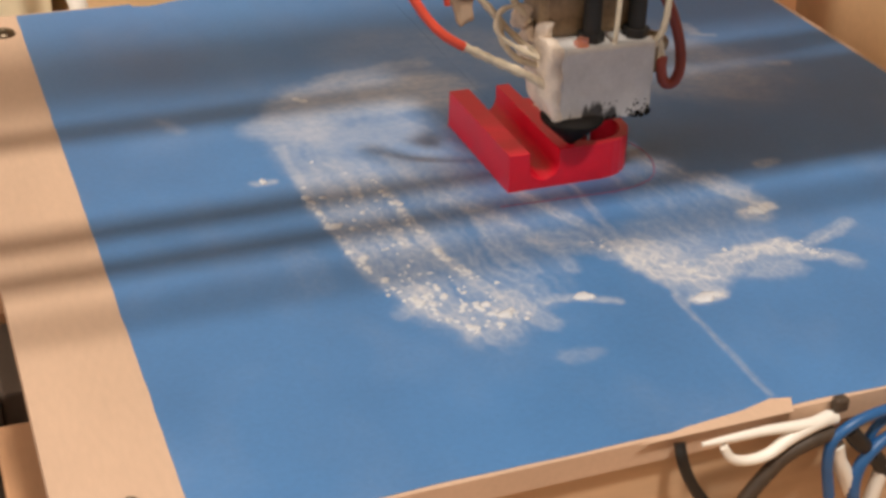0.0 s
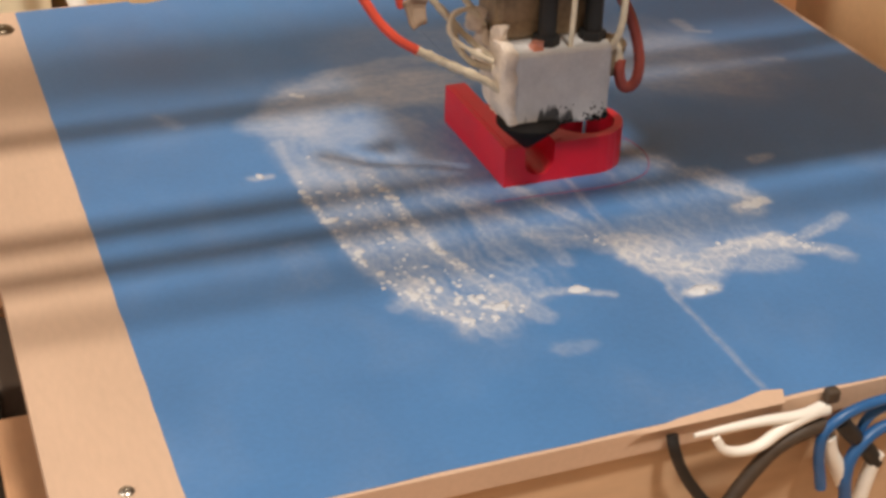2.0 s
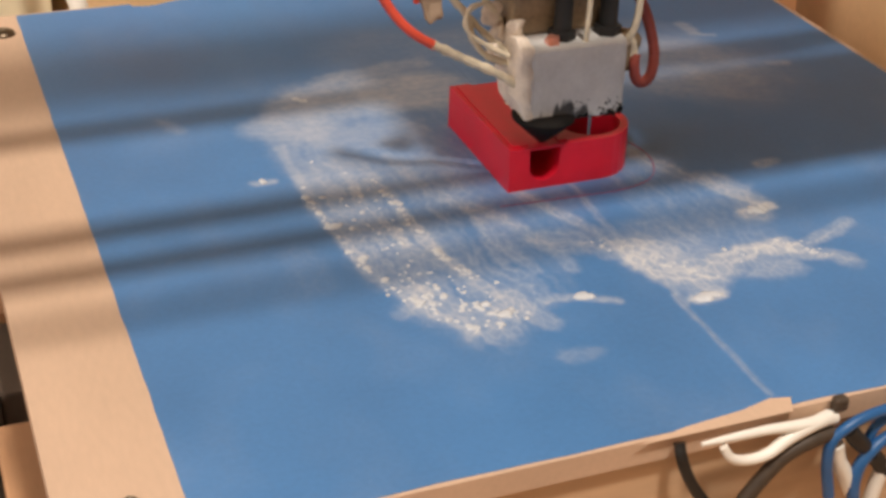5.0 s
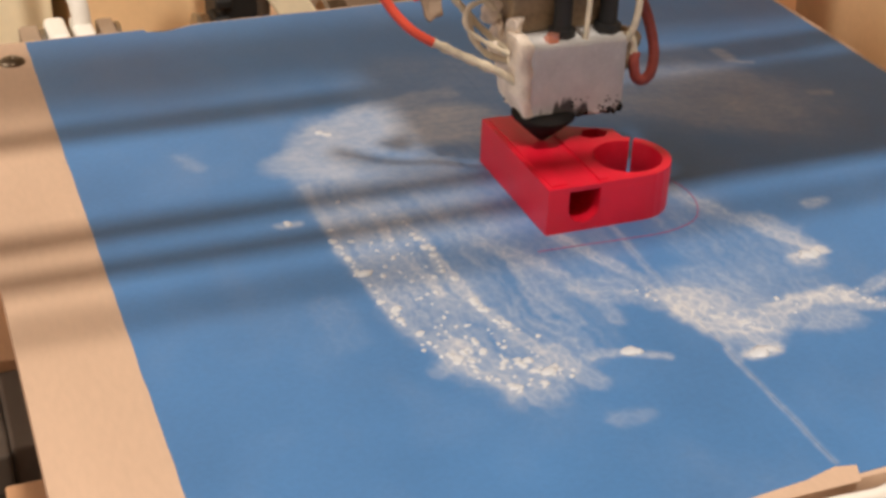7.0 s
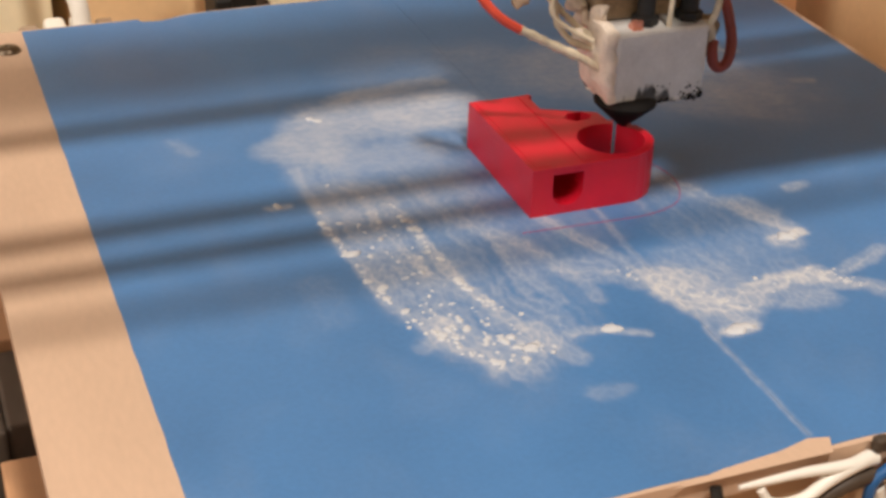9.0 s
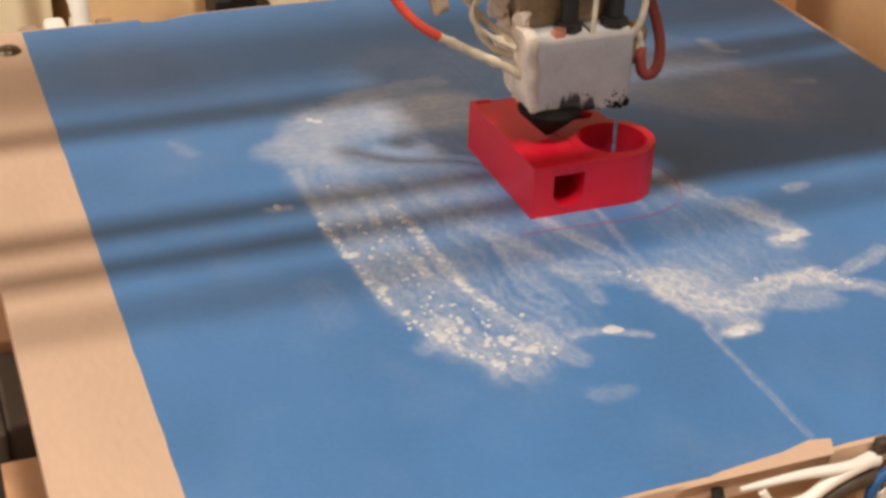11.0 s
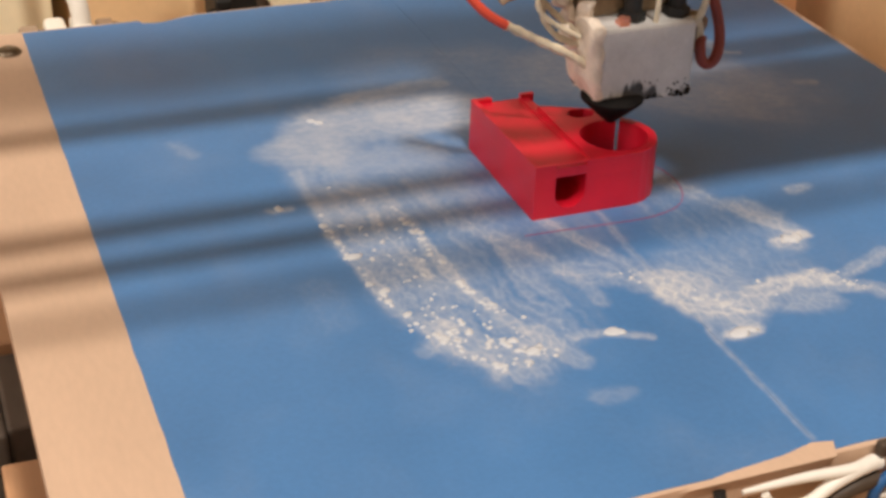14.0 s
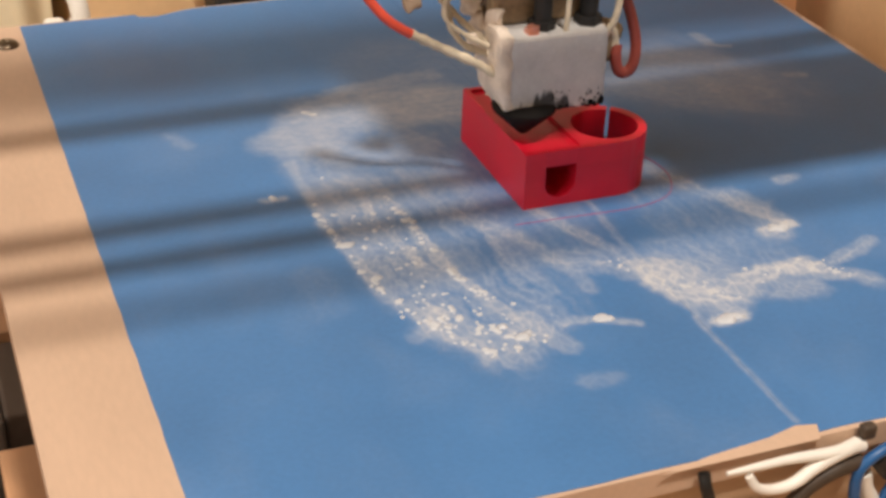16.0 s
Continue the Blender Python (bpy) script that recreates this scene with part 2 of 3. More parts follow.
def hexagon(a, length, across, direction="X"):
    """A nut with chamfered corners along x from a."""
    r = across / math.sqrt(3)
    bm = bmesh.new()
    rings = []
    for h, s in ((0, 0.9), (length * 0.15, 1), (length * 0.85, 1), (length, 0.9)):
        rings.append([bm.verts.new(Vector((a[0] + h, a[1] + r * s * math.cos(math.pi / 3 * i + 0.3), a[2] + r * s * math.sin(math.pi / 3 * i + 0.3))) * MM) for i in range(6)])
    for lo, hi in zip(rings, rings[1:]):
        for i in range(6):
            bm.faces.new((lo[i], lo[(i + 1) % 6], hi[(i + 1) % 6], hi[i]))
    bm.faces.new(rings[0])
    bm.faces.new(rings[-1])
    return bm


# ---- room and bench ----
def room():
    def slab(name, lo, hi, mat, label, cat):
        tagged(part(name, box(lo, hi, 0), mat), label, cat, kind="structure")
    slab("wall_north", (-2000, 1500, -900), (1600, 1600, 1700), WALL, "plain warm beige plaster room wall", "wall")
    slab("wall_south", (-2000, -1900, -900), (1600, -1800, 1700), WALL, "plain warm beige plaster room wall", "wall")
    slab("wall_west", (-2100, -1800, -900), (-2000, 1500, 1700), WALL, "plain warm beige plaster room wall", "wall")
    slab("wall_east", (1600, -1800, -900), (1700, 1500, 1700), WALL, "plain warm beige plaster room wall", "wall")
    slab("ceiling", (-2000, -1800, 1700), (1600, 1500, 1750), WALL, "plain pale plaster room ceiling", "ceiling")
    slab("floor", (-2000, -1800, -950), (1600, 1500, -900), BENCH, "brown wooden room floor", "floor")
    bench = thing("workbench", "brown wooden workbench under the printer", "workbench")
    part("bench_top", box((-800, -420, -115), (800, 700, -75), 0.002), BENCH, bench)
    for x in (-760, 700):
        for y in (-380, 600):
            part("leg", box((x, y, -900), (x + 60, y + 60, -115), 0.002), BENCH, bench)


room()


# ---- printer bed ----
SEAM = -2.0
FRONT, BACK = -84.5, 131.5


def strokes():
    """Wiped-on glue and one painted grey haze: centre line, half width, strength, streakiness, in millimetres on the
    bed.
    """
    # soft wiped films of glue, and one wide haze
    soft_films = [
        ([(-40.6, 55.3), (-32.3, 56.9), (-22.4, 55.2), (-12.1, 54.3)], 9, 0.70, 0.3),
        ([(-53.9, 44.7), (-46.2, 42.2), (-38.9, 34.7), (-27.7, 34.9)], 6, 0.4, 0.3),
        ([(-44.9, 58.1), (-34.3, 66.4), (-22.7, 68.9), (-9.5, 71.0)], 2.5, 0.4, 0.5),
        ([(-45.0, 59.5), (-42.4, 55.9)], 2, 0.4, 0.3),
        ([(-49, 46), (-50, 30), (-48, 16)], 7, 0.38, 0.5),
        ([(-36, 48), (-32, 28), (-30, 12)], 9, 0.26, 0.6),
        ([(-22, 40), (-14, 20), (-12, -10)], 9, 0.14, 0.8),
        ([(-46.8, 19.1), (-47.9, 6.2), (-47.3, -5.7), (-46.0, -16.3), (-44.7, -24.9), (-42.0, -34.4), (-38.6, -43.7)], 7.2, 0.36, 1.0),
        ([(-29.2, 15.7), (-29.5, -12.2), (-26.3, -35.4)], 7, 0.2, 1.2),
        ([(-0.5, -30.6), (1.5, -36.8), (7.6, -41.6)], 5, 0.55, 0.8),
        ([(-16.6, -20.4), (-7.8, -25.3), (-1.9, -31.0)], 3.5, 0.36, 0.8),
        ([(-0.8, -40.5), (4.3, -47.5)], 3, 0.35, 0.6),
        ([(14.6, 3.8), (16.8, -23.5), (18.3, -35.9)], 9, 0.16, 1.0),
        ([(4.8, -23.6), (9.6, -34.9)], 5, 0.22, 0.8),
        ([(28.1, 67.5), (44.3, 55.7), (54.6, 47.6)], 15, 0.32, 0.4),
        # wide haze painted in to grey the tape where it lies in shade
        ([(-14, 76), (20, 66), (62, 42)], 17, 0.18, 0.4),
        ([(56.1, 76.3), (60.6, 67.7)], 6, 0.12, 0.5),
    ]
    # narrow ridges and rays left by the glue stick
    streaks = [
        ([(-55.1, 34.9), (-55.7, 19.8), (-55.9, 8.9), (-55.4, -2.6), (-54.3, -11.6), (-53.5, -21.0), (-50.2, -30.8), (-46.5, -38.9), (-41.9, -46.5)], 1.0, 0.42, 0.5),
        ([(-40.0, 16.9), (-39.8, 3.6), (-39.2, -8.9), (-37.7, -20.9), (-35.9, -28.7), (-33.2, -36.5)], 1.1, 0.5, 0.6),
        ([(-45.7, 18.8), (-45.3, 1.2), (-43.2, -13.4)], 0.8, 0.3, 0.6),
        ([(-13.8, -0.7), (-9.3, -10.7), (-5.0, -20.3), (-2.8, -32.6)], 1.5, 0.42, 0.8),
        ([(-29.0, 2.2), (-22.2, -8.5), (-17.5, -20.1), (-15.9, -31.9)], 1.4, 0.3, 0.8),
        ([(-26.5, -2.9), (-26.0, -19.2), (-23.2, -31.2)], 0.9, 0.25, 0.8),
        ([(-34.2, 24.5), (-32.5, 13.3)], 1.2, 0.35, 0.5),
        ([(18.7, 11.0), (22.0, -1.1), (27.9, -12.2), (33.7, -20.7)], 1.8, 0.32, 0.8),
        ([(28.2, -7.7), (31.5, -14.5), (29.2, -23.5)], 3, 0.34, 0.8),
        ([(13.4, -38.0), (20.3, -36.6), (29.0, -37.9)], 2.4, 0.6, 0.8),
    ]
    # thick dried ends and stray dabs
    crusts = [
        ([(14.2, -42.0), (23.7, -45.2)], 3, 0.3, 0.6),
        ([(25.7, -39.0), (33.1, -43.2), (36.9, -46.0)], 2.2, 0.5, 0.6),
        ([(29.4, -39.1), (46.0, -33.0)], 1.4, 0.3, 0.6),
        ([(-1.5, -0.3), (-2.3, -13.1), (-2.0, -25.3), (-1.7, -40.2), (-1.5, -50.6)], 0.5, 0.34, 0.2),
        ([(-47.5, -31.7), (-42.6, -39.1), (-37.4, -43.3), (-32.9, -42.4)], 3.0, 0.45, 0.8),
        ([(-31.4, -37.1), (-29.8, -44.3), (-27.7, -48.2)], 1.6, 0.4, 0.6),
        ([(-46.9, -32.7), (-52.4, -36.3)], 1.6, 0.35, 0.4),
        ([(-26.0, -41.0), (-19.0, -41.7), (-13.3, -45.0)], 0.9, 0.5, 0.4),
        ([(1.1, -49.0), (6.4, -48.6)], 1.3, 0.9, 0.3),
        ([(27.2, -22.8), (34.0, -22.1)], 1.2, 0.75, 0.3),
        ([(-2.2, -47), (-2, -63), (-2, -80)], 0.35, 0.26, 0.2),
    ]
    # faint stray dabs
    dabs = [
        ([(66.5, 74.9), (66.8, 68.7)], 1.6, 0.5, 0.2),
        ([(65.8, 67.1), (70.8, 64.9)], 0.8, 0.45, 0.2),
        ([(74.9, 44.5), (78.8, 43.3)], 1.4, 0.35, 0.2),
        ([(-76.9, 55.5), (-75.0, 49.7)], 1.5, 0.15, 0.8),
        ([(-64.6, 20.2), (-61.2, 20.3)], 0.9, 0.55, 0.3),
        ([(-63.8, -12.2), (-64.3, -22.6)], 4, 0.07, 0.6),
        ([(-29.4, -59.2), (-25.3, -58.8)], 2, 0.15, 0.5),
        ([(42.1, -4.7), (45.6, -4.4)], 1.4, 0.3, 0.4),
    ]
    return soft_films + streaks + crusts + dabs


def along(line, px, py):
    """Distance along a line, signed distance across it, and distance from it."""
    best, run, side = np.full(len(px), 1e9), np.zeros(len(px)), np.zeros(len(px))
    done = 0.0
    for (ax, ay), (bx, by) in zip(line, line[1:]):
        dx, dy = bx - ax, by - ay
        length = math.hypot(dx, dy)
        t = np.clip(((px - ax) * dx + (py - ay) * dy) / length ** 2, 0, 1)
        d = np.hypot(px - ax - t * dx, py - ay - t * dy)
        near = d < best
        across = ((px - ax) * dy - (py - ay) * dx) / length
        best = np.where(near, d, best)
        run = np.where(near, done + t * length, run)
        side = np.where(near, across, side)
        done += length
    return run, side, best


def noise_field(x, y, z, sx, sy):
    return np.array([noise.noise((a * sx, c * sy, z)) for a, c in zip(x, y)])


def glue_at(x, y):
    """How much dried glue lies at each place of the grid (arrays in millimetres)."""
    warp = [noise_field(x, y, k, 0.12, 0.12) + 0.6 * noise_field(x, y, k + 1, 0.45, 0.45) for k in (0.3, 7.7)]
    clouds = noise_field(x, y, 21.0, 0.045, 0.045) + 0.5 * noise_field(x, y, 4.0, 0.16, 0.1)
    total = np.zeros(len(x))
    for i, (line, half, force, streak) in enumerate(strokes()):
        give = min(2.0, 0.5 * half + 0.3)
        run, side, best = along(line, x + give * warp[0], y + give * warp[1])
        reach = half * 1.5 + 0.5
        fall = np.clip((reach - best) / (half * 0.9 + 0.6), 0, 1)
        on = np.nonzero(fall > 0)[0]
        hair = np.zeros(len(x))
        hair[on] = noise_field(side[on], run[on], 3.1 + i, 0.75, 0.05) + 0.6 * noise_field(side[on], run[on], 9.1 + i, 1.7, 0.16)
        share = np.clip(force * (1 + 1.0 * streak * hair), 0, 1) * fall * fall * (3 - 2 * fall)
        total = 1 - (1 - total) * (1 - share)
    return np.clip(total * (1 + 0.3 * clouds) + 0.07 * np.clip(clouds, 0, 1), 0, 1)


def dried_glue(bed):
    """Beads and crumbs of thick dried glue along the ridges and at the ends of the strokes."""
    rng = random.Random(11)
    ball = bmesh.new()
    bmesh.ops.create_icosphere(ball, subdivisions=2, radius=1)
    shape = [v.co.copy() for v in ball.verts]
    tris = [[v.index for v in f.verts] for f in ball.faces]
    ball.free()
    rim = [(-55.7, 22), (-55.9, 9), (-55.4, -3), (-54.3, -12), (-53.0, -21), (-49.7, -31), (-46, -39), (-41.5, -46)]
    ridge = [(-40.2, 15), (-39.8, 4), (-39.2, -9), (-37.7, -21), (-35.5, -30)]
    middle = [(-47.8, 24), (-47.5, 6), (-46.5, -10), (-44, -27), (-41.0, -36), (-38, -43)]
    tail = [(-46.9, -33), (-42.6, -39), (-37.4, -43), (-32.9, -42)]
    second = [(-7.8, -25), (-2, -31), (4, -38), (9, -41)]
    far = [(13, -38), (20, -36.6), (29, -38), (36, -45)]
    spots = [(-18.5, -41.8, 1.3), (-17.2, -42.2, 0.9), (3.2, -49.2, 1.5), (1.7, -49.4, 1.1), (5, -48.8, 1.0), (30.3, -22.6, 1.2), (32, -22.3, 1.0), (28.9, -22.9, 0.8),
             (-62.9, 20.4, 0.8), (-54.2, -2.4, 1.1), (-34.7, -42.9, 1.2), (-36.8, -38.7, 1.0), (-52.7, -16, 0.9), (-45, 58.5, 0.9), (-43.6, 57, 0.8)]
    for line, count, wide, small, large in ((rim, 46, 0.7, 0.35, 0.8), (ridge, 30, 0.6, 0.35, 0.75), (middle, 85, 5.5, 0.25, 0.6), (tail, 30, 2.8, 0.3, 0.85), (second, 40, 3.0, 0.2, 0.5), (far, 26, 1.8, 0.2, 0.5)):
        path = smooth_line([(px, py, 0) for px, py in line], 12)
        for _ in range(count):
            q = path[int(rng.random() ** 0.8 * (len(path) - 1))]
            spots.append((q.x + rng.gauss(0, wide * 0.6), q.y + rng.gauss(0, wide * 0.6), small + (large - small) * rng.random() ** 2))
    verts, faces = [], []
    for i, (px, py, r) in enumerate(spots):
        turn, long = rng.uniform(0, math.pi), rng.uniform(1.0, 1.7)
        base = len(verts)
        for c in shape:
            k = 1 + 0.35 * noise.noise(c * 1.3 + Vector((i * 3.1, 0, 0)))
            u, v = c.x * r * long * k, c.y * r * k
            verts.append(((px + u * math.cos(turn) - v * math.sin(turn)) * MM, (py + u * math.sin(turn) + v * math.cos(turn)) * MM, (0.17 + c.z * 0.26 * r * k) * MM))
        faces += [[base + j for j in f] for f in tris]
    me = bpy.data.meshes.new("dried_glue")
    me.from_pydata(verts, [], faces)
    me.polygons.foreach_set("use_smooth", [True] * len(me.polygons))
    me.materials.append(GLUE)
    ob = new("dried_glue", me)
    ob.parent = bed
    return tagged(ob, "white beads of dried glue", kind="stuff")


def tape_sheet(x0, x1, torn, bed):
    """A sheet of blue tape, 0.15 mm thick, its back end cut unevenly."""
    step = 0.5
    nx, ny = int((x1 - x0) / step), int((BACK - FRONT) / step)
    bm = bmesh.new()
    grid, places = [], []
    for i in range(nx + 1):
        x = x0 + (x1 - x0) * i / nx
        back = BACK - torn(x)
        front = FRONT + 0.8 + 0.5 * noise.noise((x * 0.08, 1.2, 0))
        col = []
        for j in range(ny + 1):
            y = front + (back - front) * j / ny
            edge = 0.25 * noise.noise((y * 0.12, x0, 0)) if abs(x) > 99.9 else 0
            z = 0.15 + 0.05 * noise.noise((x * 0.05, y * 0.05, 2))
            col.append(bm.verts.new(((x + edge) * MM, y * MM, z * MM)))
            places.append((x, y))
        grid.append(col)
    for a, c in zip(grid, grid[1:]):
        for j in range(ny):
            bm.faces.new((a[j], c[j], c[j + 1], a[j + 1]))
    rim = grid[0] + [c[-1] for c in grid[1:]] + grid[-1][-2::-1] + [c[0] for c in grid[-2:0:-1]]
    low = [bm.verts.new((v.co.x, v.co.y, -0.02 * MM)) for v in rim]
    for i in range(len(rim)):
        k = (i + 1) % len(rim)
        bm.faces.new((rim[i], rim[k], low[k], low[i]))
    me = mesh("tape_sheet", bm, TAPE, True)
    xy = np.array(places)
    glue = glue_at(xy[:, 0], xy[:, 1])
    # the glue cracked into a net towards the front and stayed a smooth film towards the back
    grains = np.clip((24 - xy[:, 1]) / 24, 0, 1)
    me.attributes.new("grains", "FLOAT", "POINT").data.foreach_set("value", np.concatenate([grains, np.zeros(len(low))]).astype(np.float32))
    values = np.concatenate([glue, np.zeros(len(low))])
    me.attributes.new("glue", "FLOAT", "POINT").data.foreach_set("value", values.astype(np.float32))
    ob = new("tape_sheet", me)
    ob.parent = bed
    return tagged(ob, "blue masking tape smeared with white dried glue")


def torn_back(x):
    """How far short of the board's back end the tape stops."""
    return 1.0 + 0.7 * noise.noise((x * 0.07, 5.0, 0)) + (2.5 if x > -70 else 0) * math.exp(-((x + 66) / 6) ** 2)


def print_bed():
    bed = thing("print_bed", "pale fibreboard printer bed covered in blue masking tape", "printer bed")
    dent = [(x, BACK - 3.4 * math.exp(-((x + 66) / 6) ** 2)) for x in range(-50, -83, -2)]
    board = prism([(-119.1, FRONT), (101.5, FRONT), (101.5, BACK), *dent, (-119.1, BACK)], -4.5, 0)
    bmesh.ops.bevel(board, geom=[e for e in board.edges if len(e.link_faces) == 2 and e.calc_face_angle() > 1.2], offset=0.0004, segments=2, affect="EDGES")
    part("board", board, MDF, bed)
    tape_sheet(-100, SEAM - 0.03, torn_back, bed)
    tape_sheet(SEAM + 0.03, 100, torn_back, bed)
    dried_glue(bed)
    # countersunk screws at the corners
    for x, y, r in ((-104.6, 119.0, 1.0), (-108.0, -72.6, 0.4)):
        part("screw", lathe([(0.3 * r, 0.7 * r), (0.7 * r, 1.3 * r), (1.6 * r, 1.25 * r), (2.6 * r, 0.8 * r), (3.1 * r, 0.1), (3.1 * r, -0.3)], (x, y, 0.05)), OILY if r > 0.8 else STEEL, bed, "steel screw head", True)
    # lower board and spacers of the sliding carriage
    part("lower_board", box((-124, -110, -43), (-60, 1, -35), 0.0005), PLY, bed, "orange plywood lower board")
    part("lower_board", box((-150, 43, -43), (-60, 110, -35), 0.0005), PLY, bed, "orange plywood lower board")
    # dark slab put in for the shaded gap between the lower boards
    part("gap_slab", box((-150, -110, -58), (-60, 110, -48), 0.0005), DARK, bed, "dark slab standing for the shaded gap under the bed")
    part("front_board", box((-66, -83.0, -50), (70, -78.0, -4.6), 0.0006), PALEWOOD, bed, "pale wooden board under the bed front")
    part("runner_block", box((-150, 14, -48), (-121.5, 42.6, -38), 0.0008), RUNNER, bed, "grey-brown runner block")
    part("runner_block", box((-121.4, 15, -48), (-62, 42.6, -37.3), 0.0008), RUNNER, bed, "grey-brown runner block")
    part("spacer", box((-112, -40, -35), (-98, -30, -4.5), 0.0005), DARK, bed)
    part("spacer", box((-112, 50, -35), (-98, 60, -4.5), 0.0005), DARK, bed)
    part("tape_flap", prism([(-30, FRONT - 0.9), (-1, FRONT - 0.9), (0.6, FRONT + 2.6), (-3, FRONT + 3.4), (-9, FRONT + 2.0), (-20, FRONT + 1.0)], 0.16, 0.34), MDF, bed, "bare lifted corner where the tape ends")
    return bed


BED = print_bed()


def bed_wiring():
    w = thing("bed_wiring", "bundle of white, black and blue wires at the bed front", "wires")
    y = -87.0
    part("white_wire", tube([(-19.0, y, -1.0), (-14.8, y, -1.0), (-6.9, y, -1.1), (0.7, y, -1.8), (7.0, y + 1, -2.4)], 0.4, taper=3.3), WHITE, w, "white wire", True)
    part("white_wire", tube([(-15.2, y - 0.5, -2.0), (-13.6, y - 1, -4.4), (-10.5, y - 1, -5.6), (-6.7, y - 1, -5.3), (-2.9, y - 0.5, -3.6), (1.5, y, -2.3), (6, y + 1, -2.2)], 0.7, taper=2.0), WHITE, w, "white wire", True)
    part("black_cable", tube([(-22.6, y + 1, -0.6), (-22.4, y, -3.0), (-20.6, y, -7.4), (-17.7, y, -12.3), (-12, y, -20)], 1.0), BLACK, w, "black cable", True)
    part("brown_cable", tube([(-14, y - 0.5, -22), (-9.3, y - 0.5, -14.6), (-6.5, y - 0.5, -10.7), (-3.0, y - 0.5, -7.2), (1.4, y - 0.5, -5.2), (6.5, y, -4.9)], 1.35), DARK, w, "dark brown sleeved cable", True)
    part("blue_wire", tube([(24, y, -2.2), (17, y, -2.5), (12, y - 0.6, -2.6), (8.1, y - 1, -3.8), (5.9, y - 1, -6.1), (5.8, y - 1, -10.6), (7.5, y - 1, -18)], 1.0), BLUEWIRE, w, "blue wire", True)
    part("blue_wire", tube([(24, y, -7.6), (18.3, y, -8.8), (15.0, y - 0.6, -10.3), (12.9, y - 0.8, -13.1), (12.4, y - 1, -17), (13.2, y - 1, -22)], 1.15), BLUEWIRE, w, "blue wire", True)
    part("blue_wire", tube([(22, y + 1, -4.5), (17.5, y + 1, -5.6), (15.5, y + 1, -8), (15, y + 1, -12)], 0.9), BLUEWIRE, w, "blue wire", True)
    part("cream_wire", tube([(7.6, y, -7.6), (8.6, y, -11.0), (10.3, y, -13.9), (13.0, y, -19.0)], 1.5), WHITE, w, "cream wire", True)
    part("cream_wire", tube([(19, y, -14), (18.1, y, -18.0), (17.2, y, -24)], 1.4), WHITE, w, "cream wire", True)
    part("black_joint", tube([(9.4, y - 0.4, -4.6), (11.5, y - 0.4, -7.2), (13.6, y, -9.4)], 1.5), BLACK, w, "black taped wire joint", True)
    part("black_joint", tube([(15.5, y, -11.5), (17.4, y, -13.6), (19, y, -16)], 1.5), BLACK, w, "black taped wire joint", True)
    part("plug", box((6.3, -87.0, -1.2), (9.0, -84.9, 1.6), 0.0007, segments=3), DARK, w, "dark plug")
    return w


WIRING = bed_wiring()


# ---- the printed piece ----
RIM, BASE, RATE = 34.5, 8.4, 0.25


def ring_outline(inset):
    """Clamp ring with a slit, joined to the nut housing; inset shrinks it."""
    cx, cy, ro, ri = 21.7, 9.0, 9.0 - inset, 7.1 + inset
    a0, a1 = radians(54 - inset * 8), radians(59.5 + inset * 8)
    pts = [(12.5 + inset, inset + 0.02)]
    n = 28
    for i in range(11):
        a = -math.pi / 2 + (a0 + math.pi / 2) * i / 10
        pts.append((cx + ro * math.cos(a), cy + ro * math.sin(a)))
    for i in range(2 * n + 1):
        a = a0 - (2 * math.pi - (a1 - a0)) * i / (2 * n)
        pts.append((cx + ri * math.cos(a), cy + ri * math.sin(a)))
    for i in range(4):
        a = a1 + radians(16) * i / 3
        pts.append((cx + ro * math.cos(a), cy + ro * math.sin(a)))
    pts += [(25.0 - inset, 17.8), (24.6 - inset, 21.6 - inset), (15.6, 25.8 - inset), (12.5 + inset, 27.2 - inset)]
    return pts


def nut_pocket(inset):
    return [(19.8 + (3.3 + inset) * math.cos(math.pi / 3 * i), 20.9 + (2.3 + inset) * math.sin(math.pi / 3 * i)) for i in range(6)]


